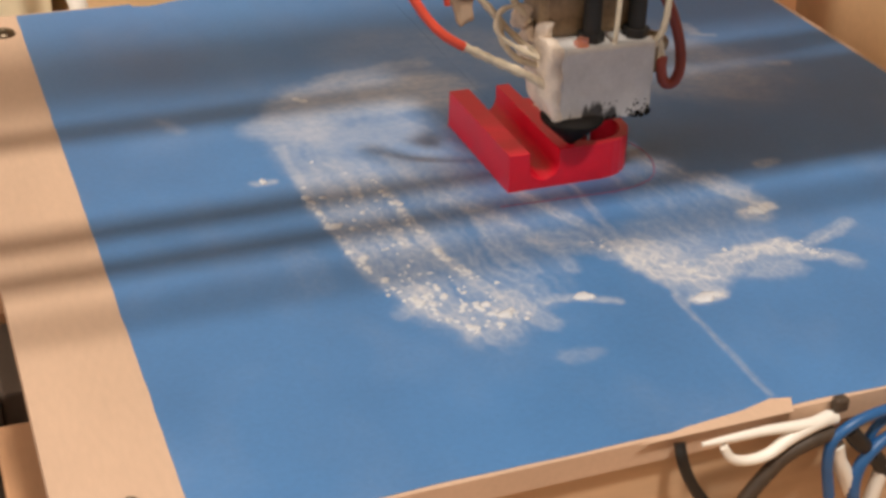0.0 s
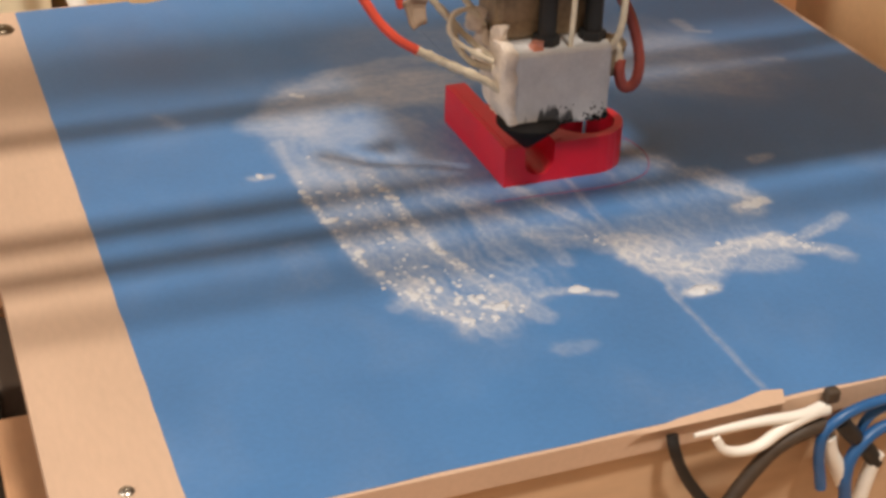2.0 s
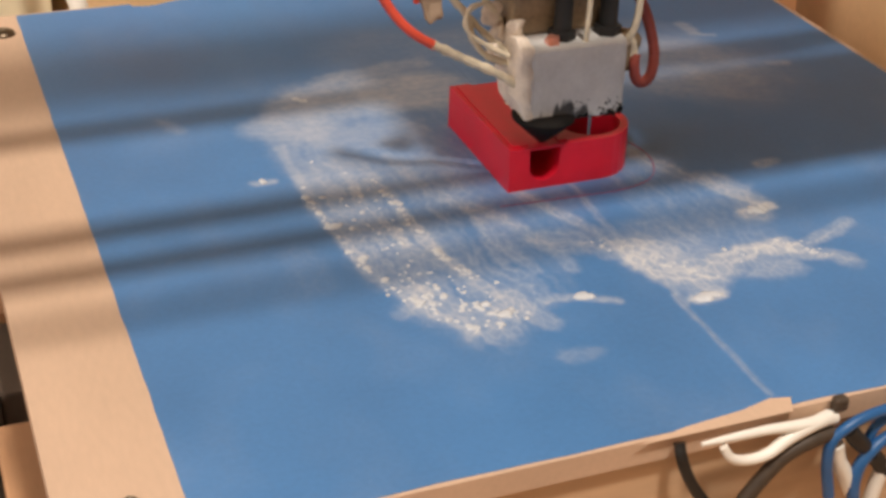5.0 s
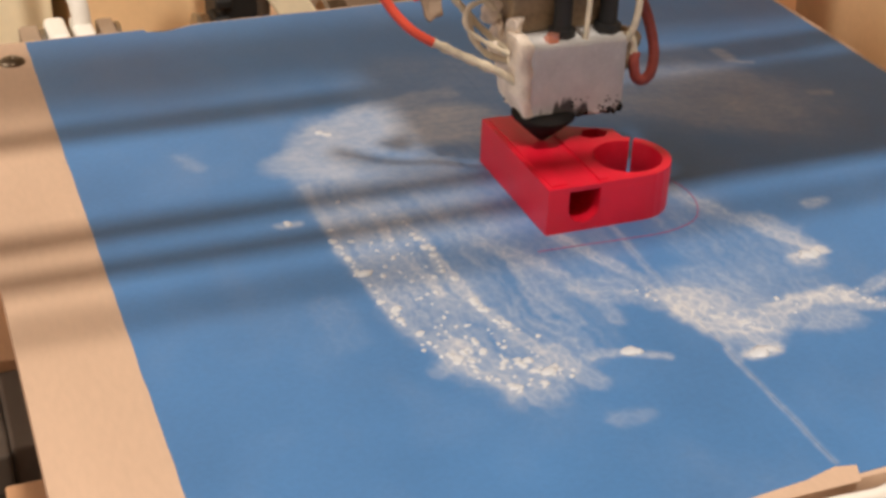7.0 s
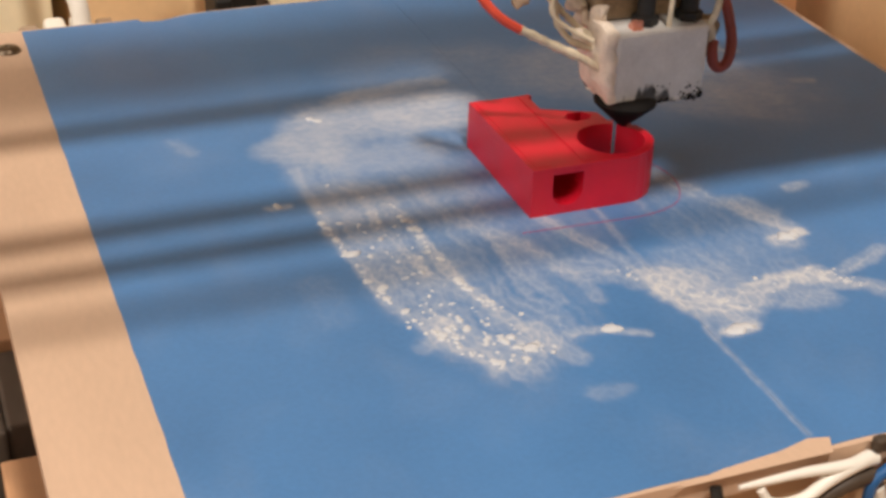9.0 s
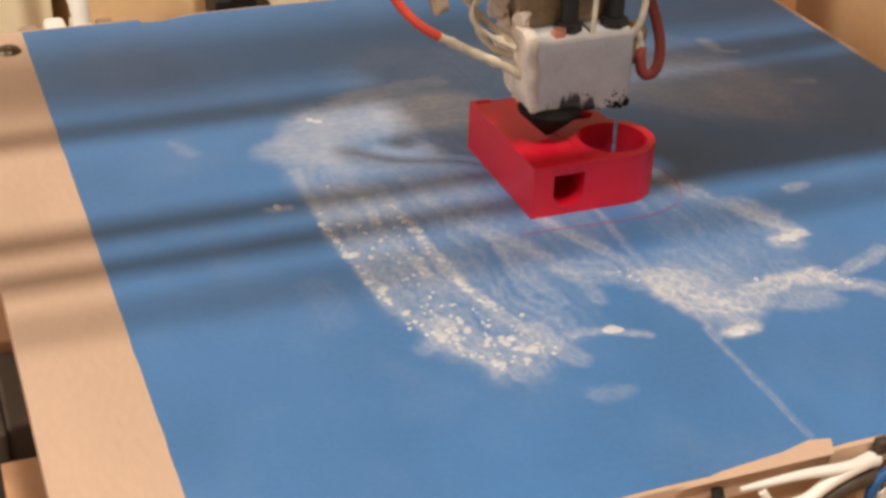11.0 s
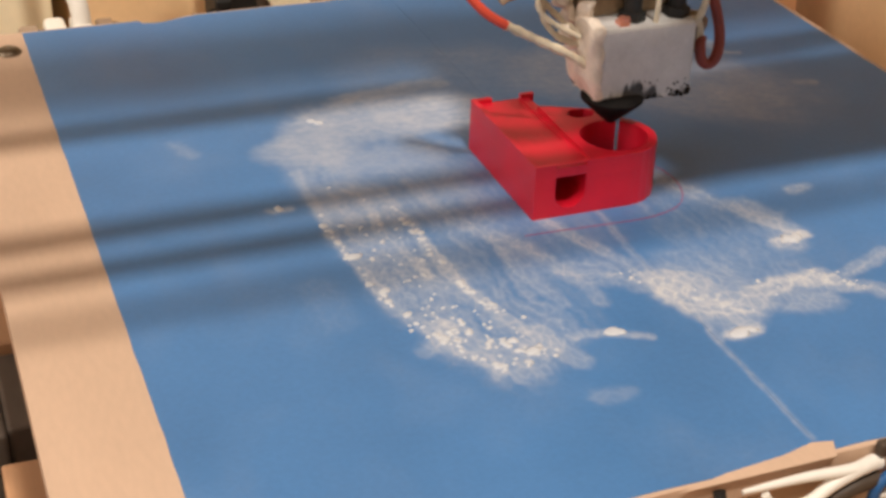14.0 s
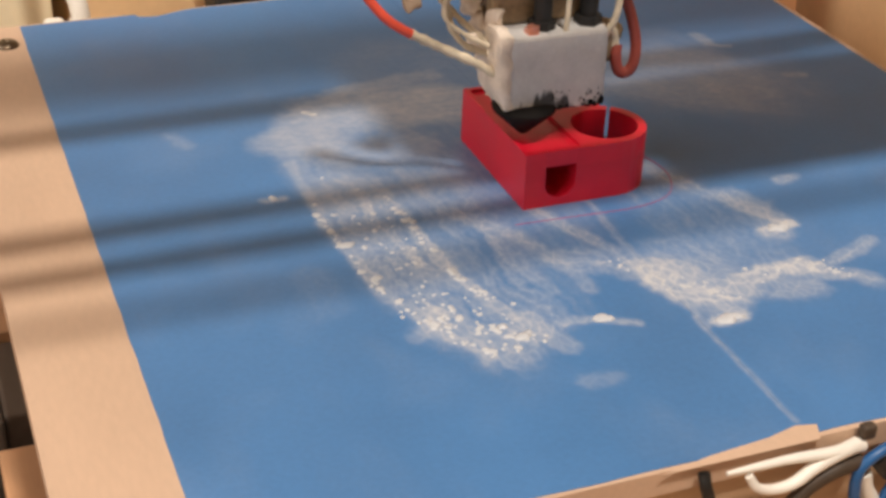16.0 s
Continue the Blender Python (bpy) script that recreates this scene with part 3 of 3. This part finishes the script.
def printed_clamp():
    piece = thing("printed_clamp", "bright red plastic rod clamp growing layer by layer on the bed", "printed part", at=(-15.85 * MM, 0, 0.15 * MM))
    # block with a round-bottomed channel for a rod
    prof = [(0, 0), (14.4, 0), (14.4, BASE), (11.4, BASE), (11.4, 5.2)]
    prof += [(8 + 3.4 * math.cos(a), 5.2 - 3.4 * math.sin(a)) for a in [math.pi * i / 12 for i in range(1, 12)]]
    prof += [(4.6, 5.2), (4.6, BASE), (0, BASE)]
    bm = prism(prof, 0, RIM)
    bmesh.ops.transform(bm, matrix=Matrix(((1, 0, 0, 0), (0, 0, 1, 0), (0, 1, 0, 0), (0, 0, 0, 1))), verts=bm.verts)
    join(bm, prism(ring_outline(0), 0, BASE - 0.02, [nut_pocket(0)]))
    part("lower_body", bm, RED, piece)
    # walls that grow: they slide up out of the lower body, the outer lip ahead of the filling
    g, lip = 0.02, 1.1
    def block(x0, y0, x1, y1, z1):
        return prism([(x0, y0), (x1, y0), (x1, y1), (x0, y1)], 2.2, z1)

    rising = [part("upper_layer", block(g, g, lip, RIM - g, BASE - 0.02), RED, piece), part("ring_layer", prism(ring_outline(g), 2.2, BASE - 0.03, [nut_pocket(g)]), RED, piece)]
    for x0, x1 in ((lip, 4.57), (11.43, 14.4 - g)):
        for y0, y1 in ((g, lip), (RIM - lip, RIM - g)):
            rising.append(part("upper_layer", block(x0, y0, x1, y1, BASE - 0.02), RED, piece))
    filling = [part("filling", block(x0, lip + 0.01, x1, RIM - lip - 0.01, BASE - 0.05), RED, piece) for x0, x1 in ((lip + 0.01, 4.57), (11.43, 13.4))]
    # strips that bridge the channel, one after another, from both walls
    strips = []
    for k in range(17):
        full = k <= 12
        for y0, y1 in ((0.05, 12.0 if full else lip), (12.0 if full else RIM - lip, RIM - 0.05)):
            z1 = 8.7 + 0.2 * k
            t1 = (z1 + 0.48 - BASE) / RATE + 0.15
            if y0 > 1:
                t1 += 1.2 if k < 4 else 0
                t1 = max(t1, 14.2 + 0.06 * k) if k > 7 else t1
            if 10 <= k <= 12:
                t1 = max(t1, 13.7 + 0.1 * k)
            for side in (-1, 1):
                x0, x1 = (4.55, 8.59) if side < 0 else (8.61, 11.45)
                s = part("bridge_strip", prism([(x0, y0), (x1, y0), (x1, y1), (x0, y1)], 0.285, 0.48), RED, piece)
                strips.append((s, z1, side, min(15.9, t1)))
    # thin outline laid round the piece on the tape
    line = [(-4, -5.2), (6, -5.6), (14, -6), (24, -6), (32, -3), (36, 4), (36.2, 11), (34, 17)]
    part("skirt", tube([(x, y, 0.05) for x, y in line], 0.15, n=6), PINK, piece, "thin pink-red outline")
    return piece, rising, filling, strips


CLAMP, RISING, FILLING, STRIPS = printed_clamp()


# ---- hot end ----
def rough_block(lo, hi, amount, mat_bevel=0.0008, cuts=7):
    """A box with dented faces."""
    bm = box(lo, hi, mat_bevel)
    bmesh.ops.subdivide_edges(bm, edges=[e for e in bm.edges if e.calc_length() > 0.004], cuts=cuts, use_grid_fill=True)
    for v in bm.verts:
        v.co += Vector((noise.noise(v.co * 300), noise.noise(v.co * 300 + Vector((5, 0, 0))), noise.noise(v.co * 300 + Vector((0, 9, 0))))) * amount * MM
    return bm


def hot_end():
    h = thing("hot_end", "hot end with dull metal heater block and black nozzle", "hot end")
    part("nozzle", lathe([(0.4, 0), (0.8, 0.1), (3.6, 2.7), (6.6, 5.6), (6.7, 6.2), (6.2, 6.9), (5.0, 7.3)], (0, 0.5, 0), 36), SOOT, h, "soot-black cone nozzle", True)
    block = part("heater_block", rough_block((-5, -3, 5.6), (16.4, 11, 22.3), 0.12), SOOTY, h, "dull grey aluminium heater block, sooty below")
    # burnt plastic along the lower rim
    bm = bmesh.new()
    rng = random.Random(4)
    for i in range(46):
        x = rng.choice((rng.uniform(-4.5, 5), rng.uniform(-4.5, 16), rng.uniform(13, 16)))
        y = rng.choice((-3.05, -3.05, rng.uniform(-3, 6)))
        r = rng.uniform(0.2, 0.65)
        m = Matrix.Translation((x * MM, y * MM, (5.8 + rng.uniform(-0.4, 2.4) * rng.random() * (1 - abs(x - 7) / 26)) * MM)) @ Matrix.Diagonal((r, 0.18, r * rng.uniform(0.6, 1.3), 1))
        bmesh.ops.create_icosphere(bm, subdivisions=2, radius=MM, matrix=m)
    for i in range(46):
        x, up = rng.uniform(4, 16.2), rng.random() ** 2 * 4.2
        r = rng.uniform(0.1, 0.3)
        m = Matrix.Translation((x * MM, -3.04 * MM, (5.9 + up) * MM)) @ Matrix.Diagonal((r * 1.3, 0.12, r, 1))
        bmesh.ops.create_icosphere(bm, subdivisions=1, radius=MM, matrix=m)
    part("residue", bm, SOOT, block, "burnt black residue", True)
    # cement on the side, lumpy
    bm = rough_block((-7.6, -3.3, 6.0), (-4.2, 10.5, 23.4), 0.8, 0.0014, 12)
    for v in bm.verts:
        low = max(0.0, 12.5 * MM - v.co.z)
        v.co.x += 0.32 * low if v.co.x < -5.5 * MM else 0.0
    cement = part("cement", bm, CEMENT, h, "lumpy cream fire cement", True)
    for x, y, z, r in ((-7.5, 8, 22.5, 2.4), (-9.6, 8, 26.5, 2.3), (-7.2, 6.5, 17.5, 2.0), (-11.5, 4, 20.8, 1.2), (-6.2, 4, 24.5, 1.6)):
        bm = bmesh.new()
        bmesh.ops.create_icosphere(bm, subdivisions=3, radius=r * MM, matrix=Matrix.Translation((x * MM, y * MM, z * MM)) @ Matrix.Diagonal((0.8, 1.1, 1.1, 1)))
        for v in bm.verts:
            v.co += Vector((0.7, -0.5, 0.5)) * 2.4 * MM * noise.noise(v.co * 420)
        part("cement_lump", bm, CEMENT, cement, "", True)
    # insulator and clamping bolts over the block
    part("insulator", box((-6.5, 4, 22.2), (14.5, 15, 47), 0.0012), AMBER, h, "brown insulating block")
    for x in (3.2, 13.4):
        bolt = part("bolt", cylinder((x, 1.2, 23.5), (x, 1.2, 48), 1.9, n=18), BLACK, h, "black bolt", True)
        part("bolt_head", cylinder((x, 1.2, 22.4), (x, 1.2, 24.2), 2.8, n=6), BLACK, bolt)
    part("bolt_end", join(hexagon((-1.0, -0.8, 22.4), 2.2, 2.6), cylinder((0.4, -0.8, 21), (0.4, -0.8, 23.8), 1.2)), COPPER, h, "small bright copper nut", True)
    part("wire", tube([(7.2, -1.6, 21), (7.4, -1.8, 30), (7.3, -1.8, 46)], 0.55), CREAM, h, "thin pale wire", True)
    part("wire", tube([(16.8, -0.5, 20), (18.2, -1.5, 24), (18.8, -1.5, 30), (19, -1, 46)], 0.75), CREAM, h, "thin pale wire", True)
    # sleeves and wires on the cement side
    part("sleeve", tube([(-6, 0, 13.5), (-11, 1.5, 16.5), (-17, 3, 19.5), (-23.5, 4, 23)], 0.95, lumps=0.35), CREAM, h, "cream heat-proof sleeve", True)
    part("sleeve", tube([(-7, 4, 19), (-11, 6, 22.5), (-15.5, 8, 27.5), (-20.5, 10, 35), (-21, 6, 48), (-14, 0, 71)], 0.75, lumps=0.35), CREAM, h, "cream heat-proof sleeve", True)
    part("sleeve", tube([(-6.5, 3, 17), (-11.5, 4, 19), (-14.5, 5, 22.5), (-15, 7, 27)], 0.7, lumps=0.35), CREAM, h, "cream heat-proof sleeve", True)
    part("sleeve", tube([(-8, 2, 19.5), (-12.5, 3, 22), (-16, 4.5, 25), (-15.2, 6, 28.5), (-11, 7, 29), (-8, 7, 25.5)], 0.6, lumps=0.4), CREAM, h, "cream heat-proof sleeve", True)
    part("sleeve", tube([(-9, 7, 26), (-12, 8, 31), (-15.5, 8, 36), (-17, 6, 46), (-12, 2, 70.5)], 0.7, lumps=0.35), CREAM, h, "cream heat-proof sleeve", True)
    part("red_wire", tube([(-23, 4, 22.6), (-28, 5, 26), (-32, 7, 31), (-35, 7, 38), (-35, -2, 50), (-27, -14, 62), (-16, -20, 72)], 1.0), REDWIRE, h, "orange-red wire", True)
    part("paper_tag", rough_block((-24.5, 8, 26), (-19.5, 9.2, 32), 1.2, 0.0005, 5), KRAFT, h, "crumpled brown paper tag on a wire")
    part("red_wire", tube([(-25, 9.5, 30), (-25.5, 9.5, 33.5), (-22.5, 9.5, 34.5), (-20, 9.5, 32.5)], 0.8), REDWIRE, h, "orange-red wire", True)
    part("loop_wire", tube([(14, 8, 42), (20, 7, 32), (24.5, 6, 24), (26.8, 5, 16), (26.4, 4, 11), (24.8, 4, 8.8), (22.9, 4.2, 9.6), (22.2, 4.5, 13), (22.6, 5, 15)], 1.2), RUST, h, "red-brown wire bent in a loop", True)
    part("loop_sleeve", tube([(22.3, 5, 14), (21.5, 5, 18), (18.5, 4, 19.5), (16, 4, 18)], 0.95, lumps=0.3), CREAM, h)
    part("wire_knot", rough_block((18.4, 4.6, 11.5), (23.2, 8.2, 20.5), 1.5, 0.0012, 6), AMBER, h, "brown crumpled insulation by the wire loop", True)
    # carriage over the hot end
    part("carriage", box((-18, -18, 70), (26, 32, 82), 0.002), DARK, h, "dark carriage plate")
    part("extruder_body", box((-14, -6, 82), (4, 30, 130), 0.003), DARK, h, "dark extruder body")
    return h


HOT_END = hot_end()


def gantry():
    for y, z in ((-22.2, 75), (20.9, 75)):
        tagged(part("guide_rod", cylinder((-229, y, z), (151, y, z), 4, n=24), STEEL, None, "", True), "polished steel guide rod of the gantry", "guide rod", group="gantry rods")
    # unseen block, added to throw the dark zone on the bed's right
    e = thing("shade_block", "unseen black block added to shade the right of the bed", "gantry end")
    part("shade_block_low", box((18, -45, 90), (98, -3, 116), 0.003), BLACK, e)
    part("shade_block_high", box((45, -45, 116), (78, -12, 140), 0.003), BLACK, e)
    # unseen board added to dim the back of the bed; posts carry it
    c = thing("shade_frame", "unseen wooden board on posts, added to shade the back of the bed", "gantry")
    part("shade_board", box((-228, -43, 230), (150, -10, 240), 0.002), PLY, c)
    for x in (-238, 150):
        part("post", box((x, -32, -75), (x + 10, -17, 235), 0.002), PLY, c)
    # the higher run is added only to cast a faint band further forward
    for lo, hi in (((-229, -39, 74), (151, -31.8, 75.5)), ((-229, -72, 119), (151, -67, 120.5))):
        tagged(part("shadow_belt", box(lo, hi, 0.0002), BLACK), "unseen black toothed drive belt, placed to cast a shadow line", "belt", group="belt runs")


gantry()


# ---- behind the bed ----
def back_frame():
    y, z = 155.5, -22.5
    rod = thing("threaded_rod", "oily threaded steel rod across the printer frame", "threaded rod")
    part("bar", thread((-210, y, z), 420), OILY, rod, "", True)
    for x in (-46.5, -19.5, -8):
        part("nut", hexagon((x, y, z), 6.5, 13), OILY, rod, "oily steel nut", True)
        part("washer", cylinder((x - 1.4, y, z), (x, y, z), 8, n=32), STEEL, rod, "bright steel washer", True)
    for x, wide in ((-97.5, 5.5), (-75.8, 4.8)):
        part("spacer_block", box((x, y - 6, z - 9), (x + wide, y + 7, z + 7.5), 0.0008), KRAFT, rod, "plain brown spacer block")
        part("washer", cylinder((x + wide, y, z), (x + wide + 1.2, y, z), 8, n=32), STEEL, rod, "bright steel washer", True)
    for x in (-91, -83.8):
        c = thing("cable_clip", "white plastic clip on the threaded rod", "clip", group="white clips")
        part("jaw", box((x + 0.6, y - 8, z - 12), (x + 6.6, y + 8, z + 9), 0.0016, segments=3), WHITE, c)
        part("tail", box((x + 1, y - 5, z - 16), (x + 6, y + 5, z - 12), 0.0008), WHITE, c)
    t = thing("white_hose", "white plastic hose bent down to the rod", "hose")
    part("hose", tube([(-80.3, 156, -20), (-80.3, 157, -11), (-81.3, 159, -6), (-83.6, 162, -2), (-86.2, 165, 3), (-88, 168, 12), (-89, 172, 50)], 2.7, n=16), WHITE, t, "", True)
    s = thing("motor_bracket", "black plastic bracket on the threaded rod", "bracket")
    part("bracket_body", box((-41.5, 150, -34), (-30, 172, 6), 0.001), BLACK, s)
    part("bracket_ear", box((-38, 147, -28), (-31, 150, -16), 0.001), DARK, s)
    for k, (x, z) in enumerate(((-43.6, -17), (-43.2, -11.5), (-42.6, -6), (-43.4, -0.5))):
        part("bracket_rib", box((x, 149 - 0.4 * k, z), (x + 5, 158, z + 3.2), 0.0008), BLACK, s)
    part("bracket_pin", cylinder((-28.8, 151, -30), (-28.8, 151, 8), 2.2, n=18), DARK, s, "dark steel pin", True)
    d = thing("diagonal_strip", "pale wooden strip leaning against the frame", "strip")
    ob = part("strip", box((-5, -2, -45), (5, 2, 45), 0.0008), PALE, d)
    d.matrix_basis = pose(-25.5 * MM, 0.150, -4 * MM, 0, -32, 0)


back_frame()


def surroundings():
    for name, lo, hi, mat, label in (
            ("cardboard_box", (-210, 190, -75), (-84.5, 300, 70), PALE, "pale cream cardboard box behind the printer"),
            ("cardboard_box", (-79, 185, -75), (-36, 300, 70), CARD, "tan cardboard box behind the printer"),
            ("plywood_sheet", (118, 120, -75), (135, 260, 60), PLY, "orange-brown wooden panel beside the printer"),
            ("plywood_sheet", (150, 40, -75), (170, 300, 70), CARD, "tan wooden panel beside the printer")):
        ob = thing(name, label, name.replace("_", " ").split()[1])
        part("body", box(lo, hi, 0.001), mat, ob)
    for lo, hi, mat, label in (((62, 150, -40), (118, 158, -24), PALE, "pale narrow plank behind the bed"), ((-12, 168, -48), (60, 178, -18), KRAFT, "brown narrow plank behind the bed")):
        k = thing("plank", label, "plank")
        part("body", box(lo, hi, 0.0008), mat, k)
    fr = thing("base_board", "brown wooden base board of the printer frame", "board")
    part("plank", box((-140, -150, -75), (140, 280, -60), 0.001), BASEWOOD, fr)


surroundings()


# ---- what moves ----
def motions():
    # seconds, bed offset, hot end position (millimetres)
    steps = (
        (0, 0.1, -0.8), (0.1, -2.3, -6.5), (0.2, -3.8, 0.4), (0.3, -5.9, -13.2), (0.4, -29.2, -15.2), (0.5, -5.7, -0.4),
        (0.6, -9, 13.2), (0.7, -25.3, -12.4), (0.8, 1.4, 5), (0.9, -18, -3.4), (1, -12.6, -13.3), (1.1, -19.7, -3.4),
        (1.2, 0.1, 11.5), (1.3, -20.3, -15.8), (1.4, -8.7, 14.1), (1.5, -30.8, -2.8), (1.6, -22, -15.5), (1.7, 0.2, -7.4),
        (1.8, -17.5, 1.2), (1.9, -5.7, -12.2), (2, 2.6, -10.8), (2.1, -31, 0.4), (2.2, -7.1, -12.2), (2.3, -26, -2.2),
        (2.4, -10.9, 11.1), (2.5, -3.5, -5.3), (2.6, -0.5, 12.6), (2.7, -17.2, 0.6), (2.8, -16.1, -15.3), (2.9, -0.1, -15.3),
        (3, -17.8, -0.9), (3.1, 0.5, 2.3), (3.2, -32.3, -15.5), (3.3, 0.2, -7.4), (3.4, -1.7, -10), (3.5, -4.2, -14.3),
        (3.6, -8.2, -9.1), (3.7, -10.1, -1.4), (3.8, -5.7, -0.4), (3.9, -9, 13.2), (4, -25.3, -12.4), (4.1, 1.4, 5),
        (4.2, -18, -3.4), (4.3, -12.6, -13.3), (4.4, -19.7, -3.4), (4.5, 0.1, 11.5), (4.6, -20.3, -15.8), (4.7, -8.7, 14.1),
        (4.8, -30.8, -2.8), (4.9, -22, -15.5), (5, 0.2, -7.4), (5.1, -17.5, 1.2), (5.2, -5.7, -12.2), (5.3, 2.6, -10.8),
        (5.4, -31, 0.4), (5.5, -7.1, -12.2), (5.6, -26, -2.2), (5.7, -10.9, 11.1), (5.8, -29, -13.1), (5.9, -27.4, -7.2),
        (6, -28.9, -4.2), (6.1, -10.3, 13.7), (6.2, -13, 5.2), (6.3, -7.8, 14.6), (6.4, -1.7, -1.5), (6.5, -2.8, -6.4),
        (6.6, -7.8, -6), (6.7, -13.8, -1.2), (6.8, -19.7, -1.2), (6.9, -19.5, -3.2), (7, -18.9, -7.5), (7.1, -18.1, -12.5),
        (7.2, -21.1, -13.4), (7.3, -30.7, -9.8), (7.4, -16.1, 0.2), (7.5, 0.2, 1.8), (7.6, 2.6, -4.9), (7.7, -13.5, -12.3),
        (7.8, -6.5, -10.6), (7.9, -5.4, -13.7), (8, -0.2, -15.1), (8.1, -11.7, -6.1), (8.2, -13.8, -4.1), (8.3, -24.9, -12.8),
        (8.4, -29.4, -13.4), (8.5, -29.1, -12.3), (8.6, -30.2, -7.5), (8.7, -33.3, -3.9), (8.8, 0.2, 3.6), (8.9, -27.1, -16),
        (9, -11.3, 11.3), (9.1, -4.7, -0.4), (9.2, -7.8, -2.4), (9.3, -14.6, -0.4), (9.4, -14.4, -3.3), (9.5, -13.8, -7),
        (9.6, -12.1, -13.4), (9.7, -14.9, -14.8), (9.8, -22.3, -7.5), (9.9, -33, -3.6), (10, -29.7, -10.4), (10.1, -1.7, 12.4),
        (10.2, -27.1, 0.4), (10.3, -16.1, 0.2), (10.4, 0.2, 1.8), (10.5, 2.6, -4.9), (10.6, -13.5, -12.3), (10.7, -6.5, -10.6),
        (10.8, -5.4, -13.7), (10.9, -0.2, -15.1), (11, -11.7, -6.1), (11.1, -13.8, -4.1), (11.2, -24.9, -12.8), (11.3, -29.4, -13.4),
        (11.4, -29.1, -12.3), (11.5, -30.2, -7.5), (11.6, -33.3, -3.9), (11.7, 0.2, 3.6), (11.8, -27.1, -16), (11.9, -11.3, 11.3),
        (12, -4.7, -0.4), (12.1, -7.8, -2.4), (12.2, -14.6, -0.4), (12.3, -28.9, 1.2), (12.4, -5.7, -11.5), (12.5, -31.3, -15.6),
        (12.6, -19.7, 0.4), (12.7, -7.1, 14.4), (12.8, 0.2, -15.8), (12.9, -3.9, 0.1), (13, -11.4, -2.4), (13.1, -26.6, -12.1),
        (13.2, -18.6, -1.1), (13.3, -7.7, -1.7), (13.4, -14.4, -14.3), (13.5, -2.5, 13.2), (13.6, 0.5, -11), (13.7, -23, -15.2),
        (13.8, -11.3, 1.5), (13.9, -13.6, 4.1), (14, -12.4, 8.2), (14.1, -1.3, 12.5), (14.2, -0.1, -7.1), (14.3, -3.5, -4.9),
        (14.4, -6.3, -11.3), (14.5, -8.9, -1.7), (14.6, -11.5, -3.7), (14.7, -15.2, 0), (14.8, -18.3, -6.9), (14.9, -18.7, -3.4),
        (15, -22.3, -4.7), (15.1, -26.5, -1.4), (15.2, -27.9, -1.2), (15.3, -30.1, -3.8), (15.4, -2.6, -0.1), (15.5, -14, -11),
        (15.6, 1.4, 3.1), (15.7, -32.7, -6.8), (15.8, 0.2, 2.1), (15.9, 0.2, -2.9), (16, -7.7, -12),
    )

    def rise(t):
        return RATE * t

    walk(BED, [(t, pose(0, d * MM, 0)) for t, d, x in steps])
    walk(WIRING, [(t, pose(0, d * MM, 0)) for t, d, x in steps])
    walk(CLAMP, [(t, pose(-15.85 * MM, d * MM, 0.15 * MM)) for t, d, x in steps])
    walk(HOT_END, [(t, pose((x - 0.3) * MM, 2.0 * MM, (BASE + 0.2 + rise(t)) * MM)) for t, d, x in steps])
    for ob in RISING:
        walk(ob, [(0.0, pose(0, 0, 0)), (16.0, pose(0, 0, rise(16.0) * MM))])
    for ob in FILLING:
        walk(ob, [(t, pose(0, 0, z * MM)) for t, z in ((0.0, 0.0), (10.2, 2.55), (14.5, 2.65), (15.0, 3.3), (16.0, 3.3))])
    for ob, z1, side, t1 in STRIPS:
        hidden = (-4.1 if side < 0 else 2.9) * MM
        low = (z1 - 4.6) * MM
        rows = [(0.0, pose(hidden, 0, low)), (t1 - 0.2, pose(hidden, 0, low)), (t1 - 0.1, pose(hidden, 0, z1 * MM - 0.7 * MM)), (t1, pose(0, 0, z1 * MM)), (16.0, pose(0, 0, z1 * MM))]
        walk(ob, rows)


motions()
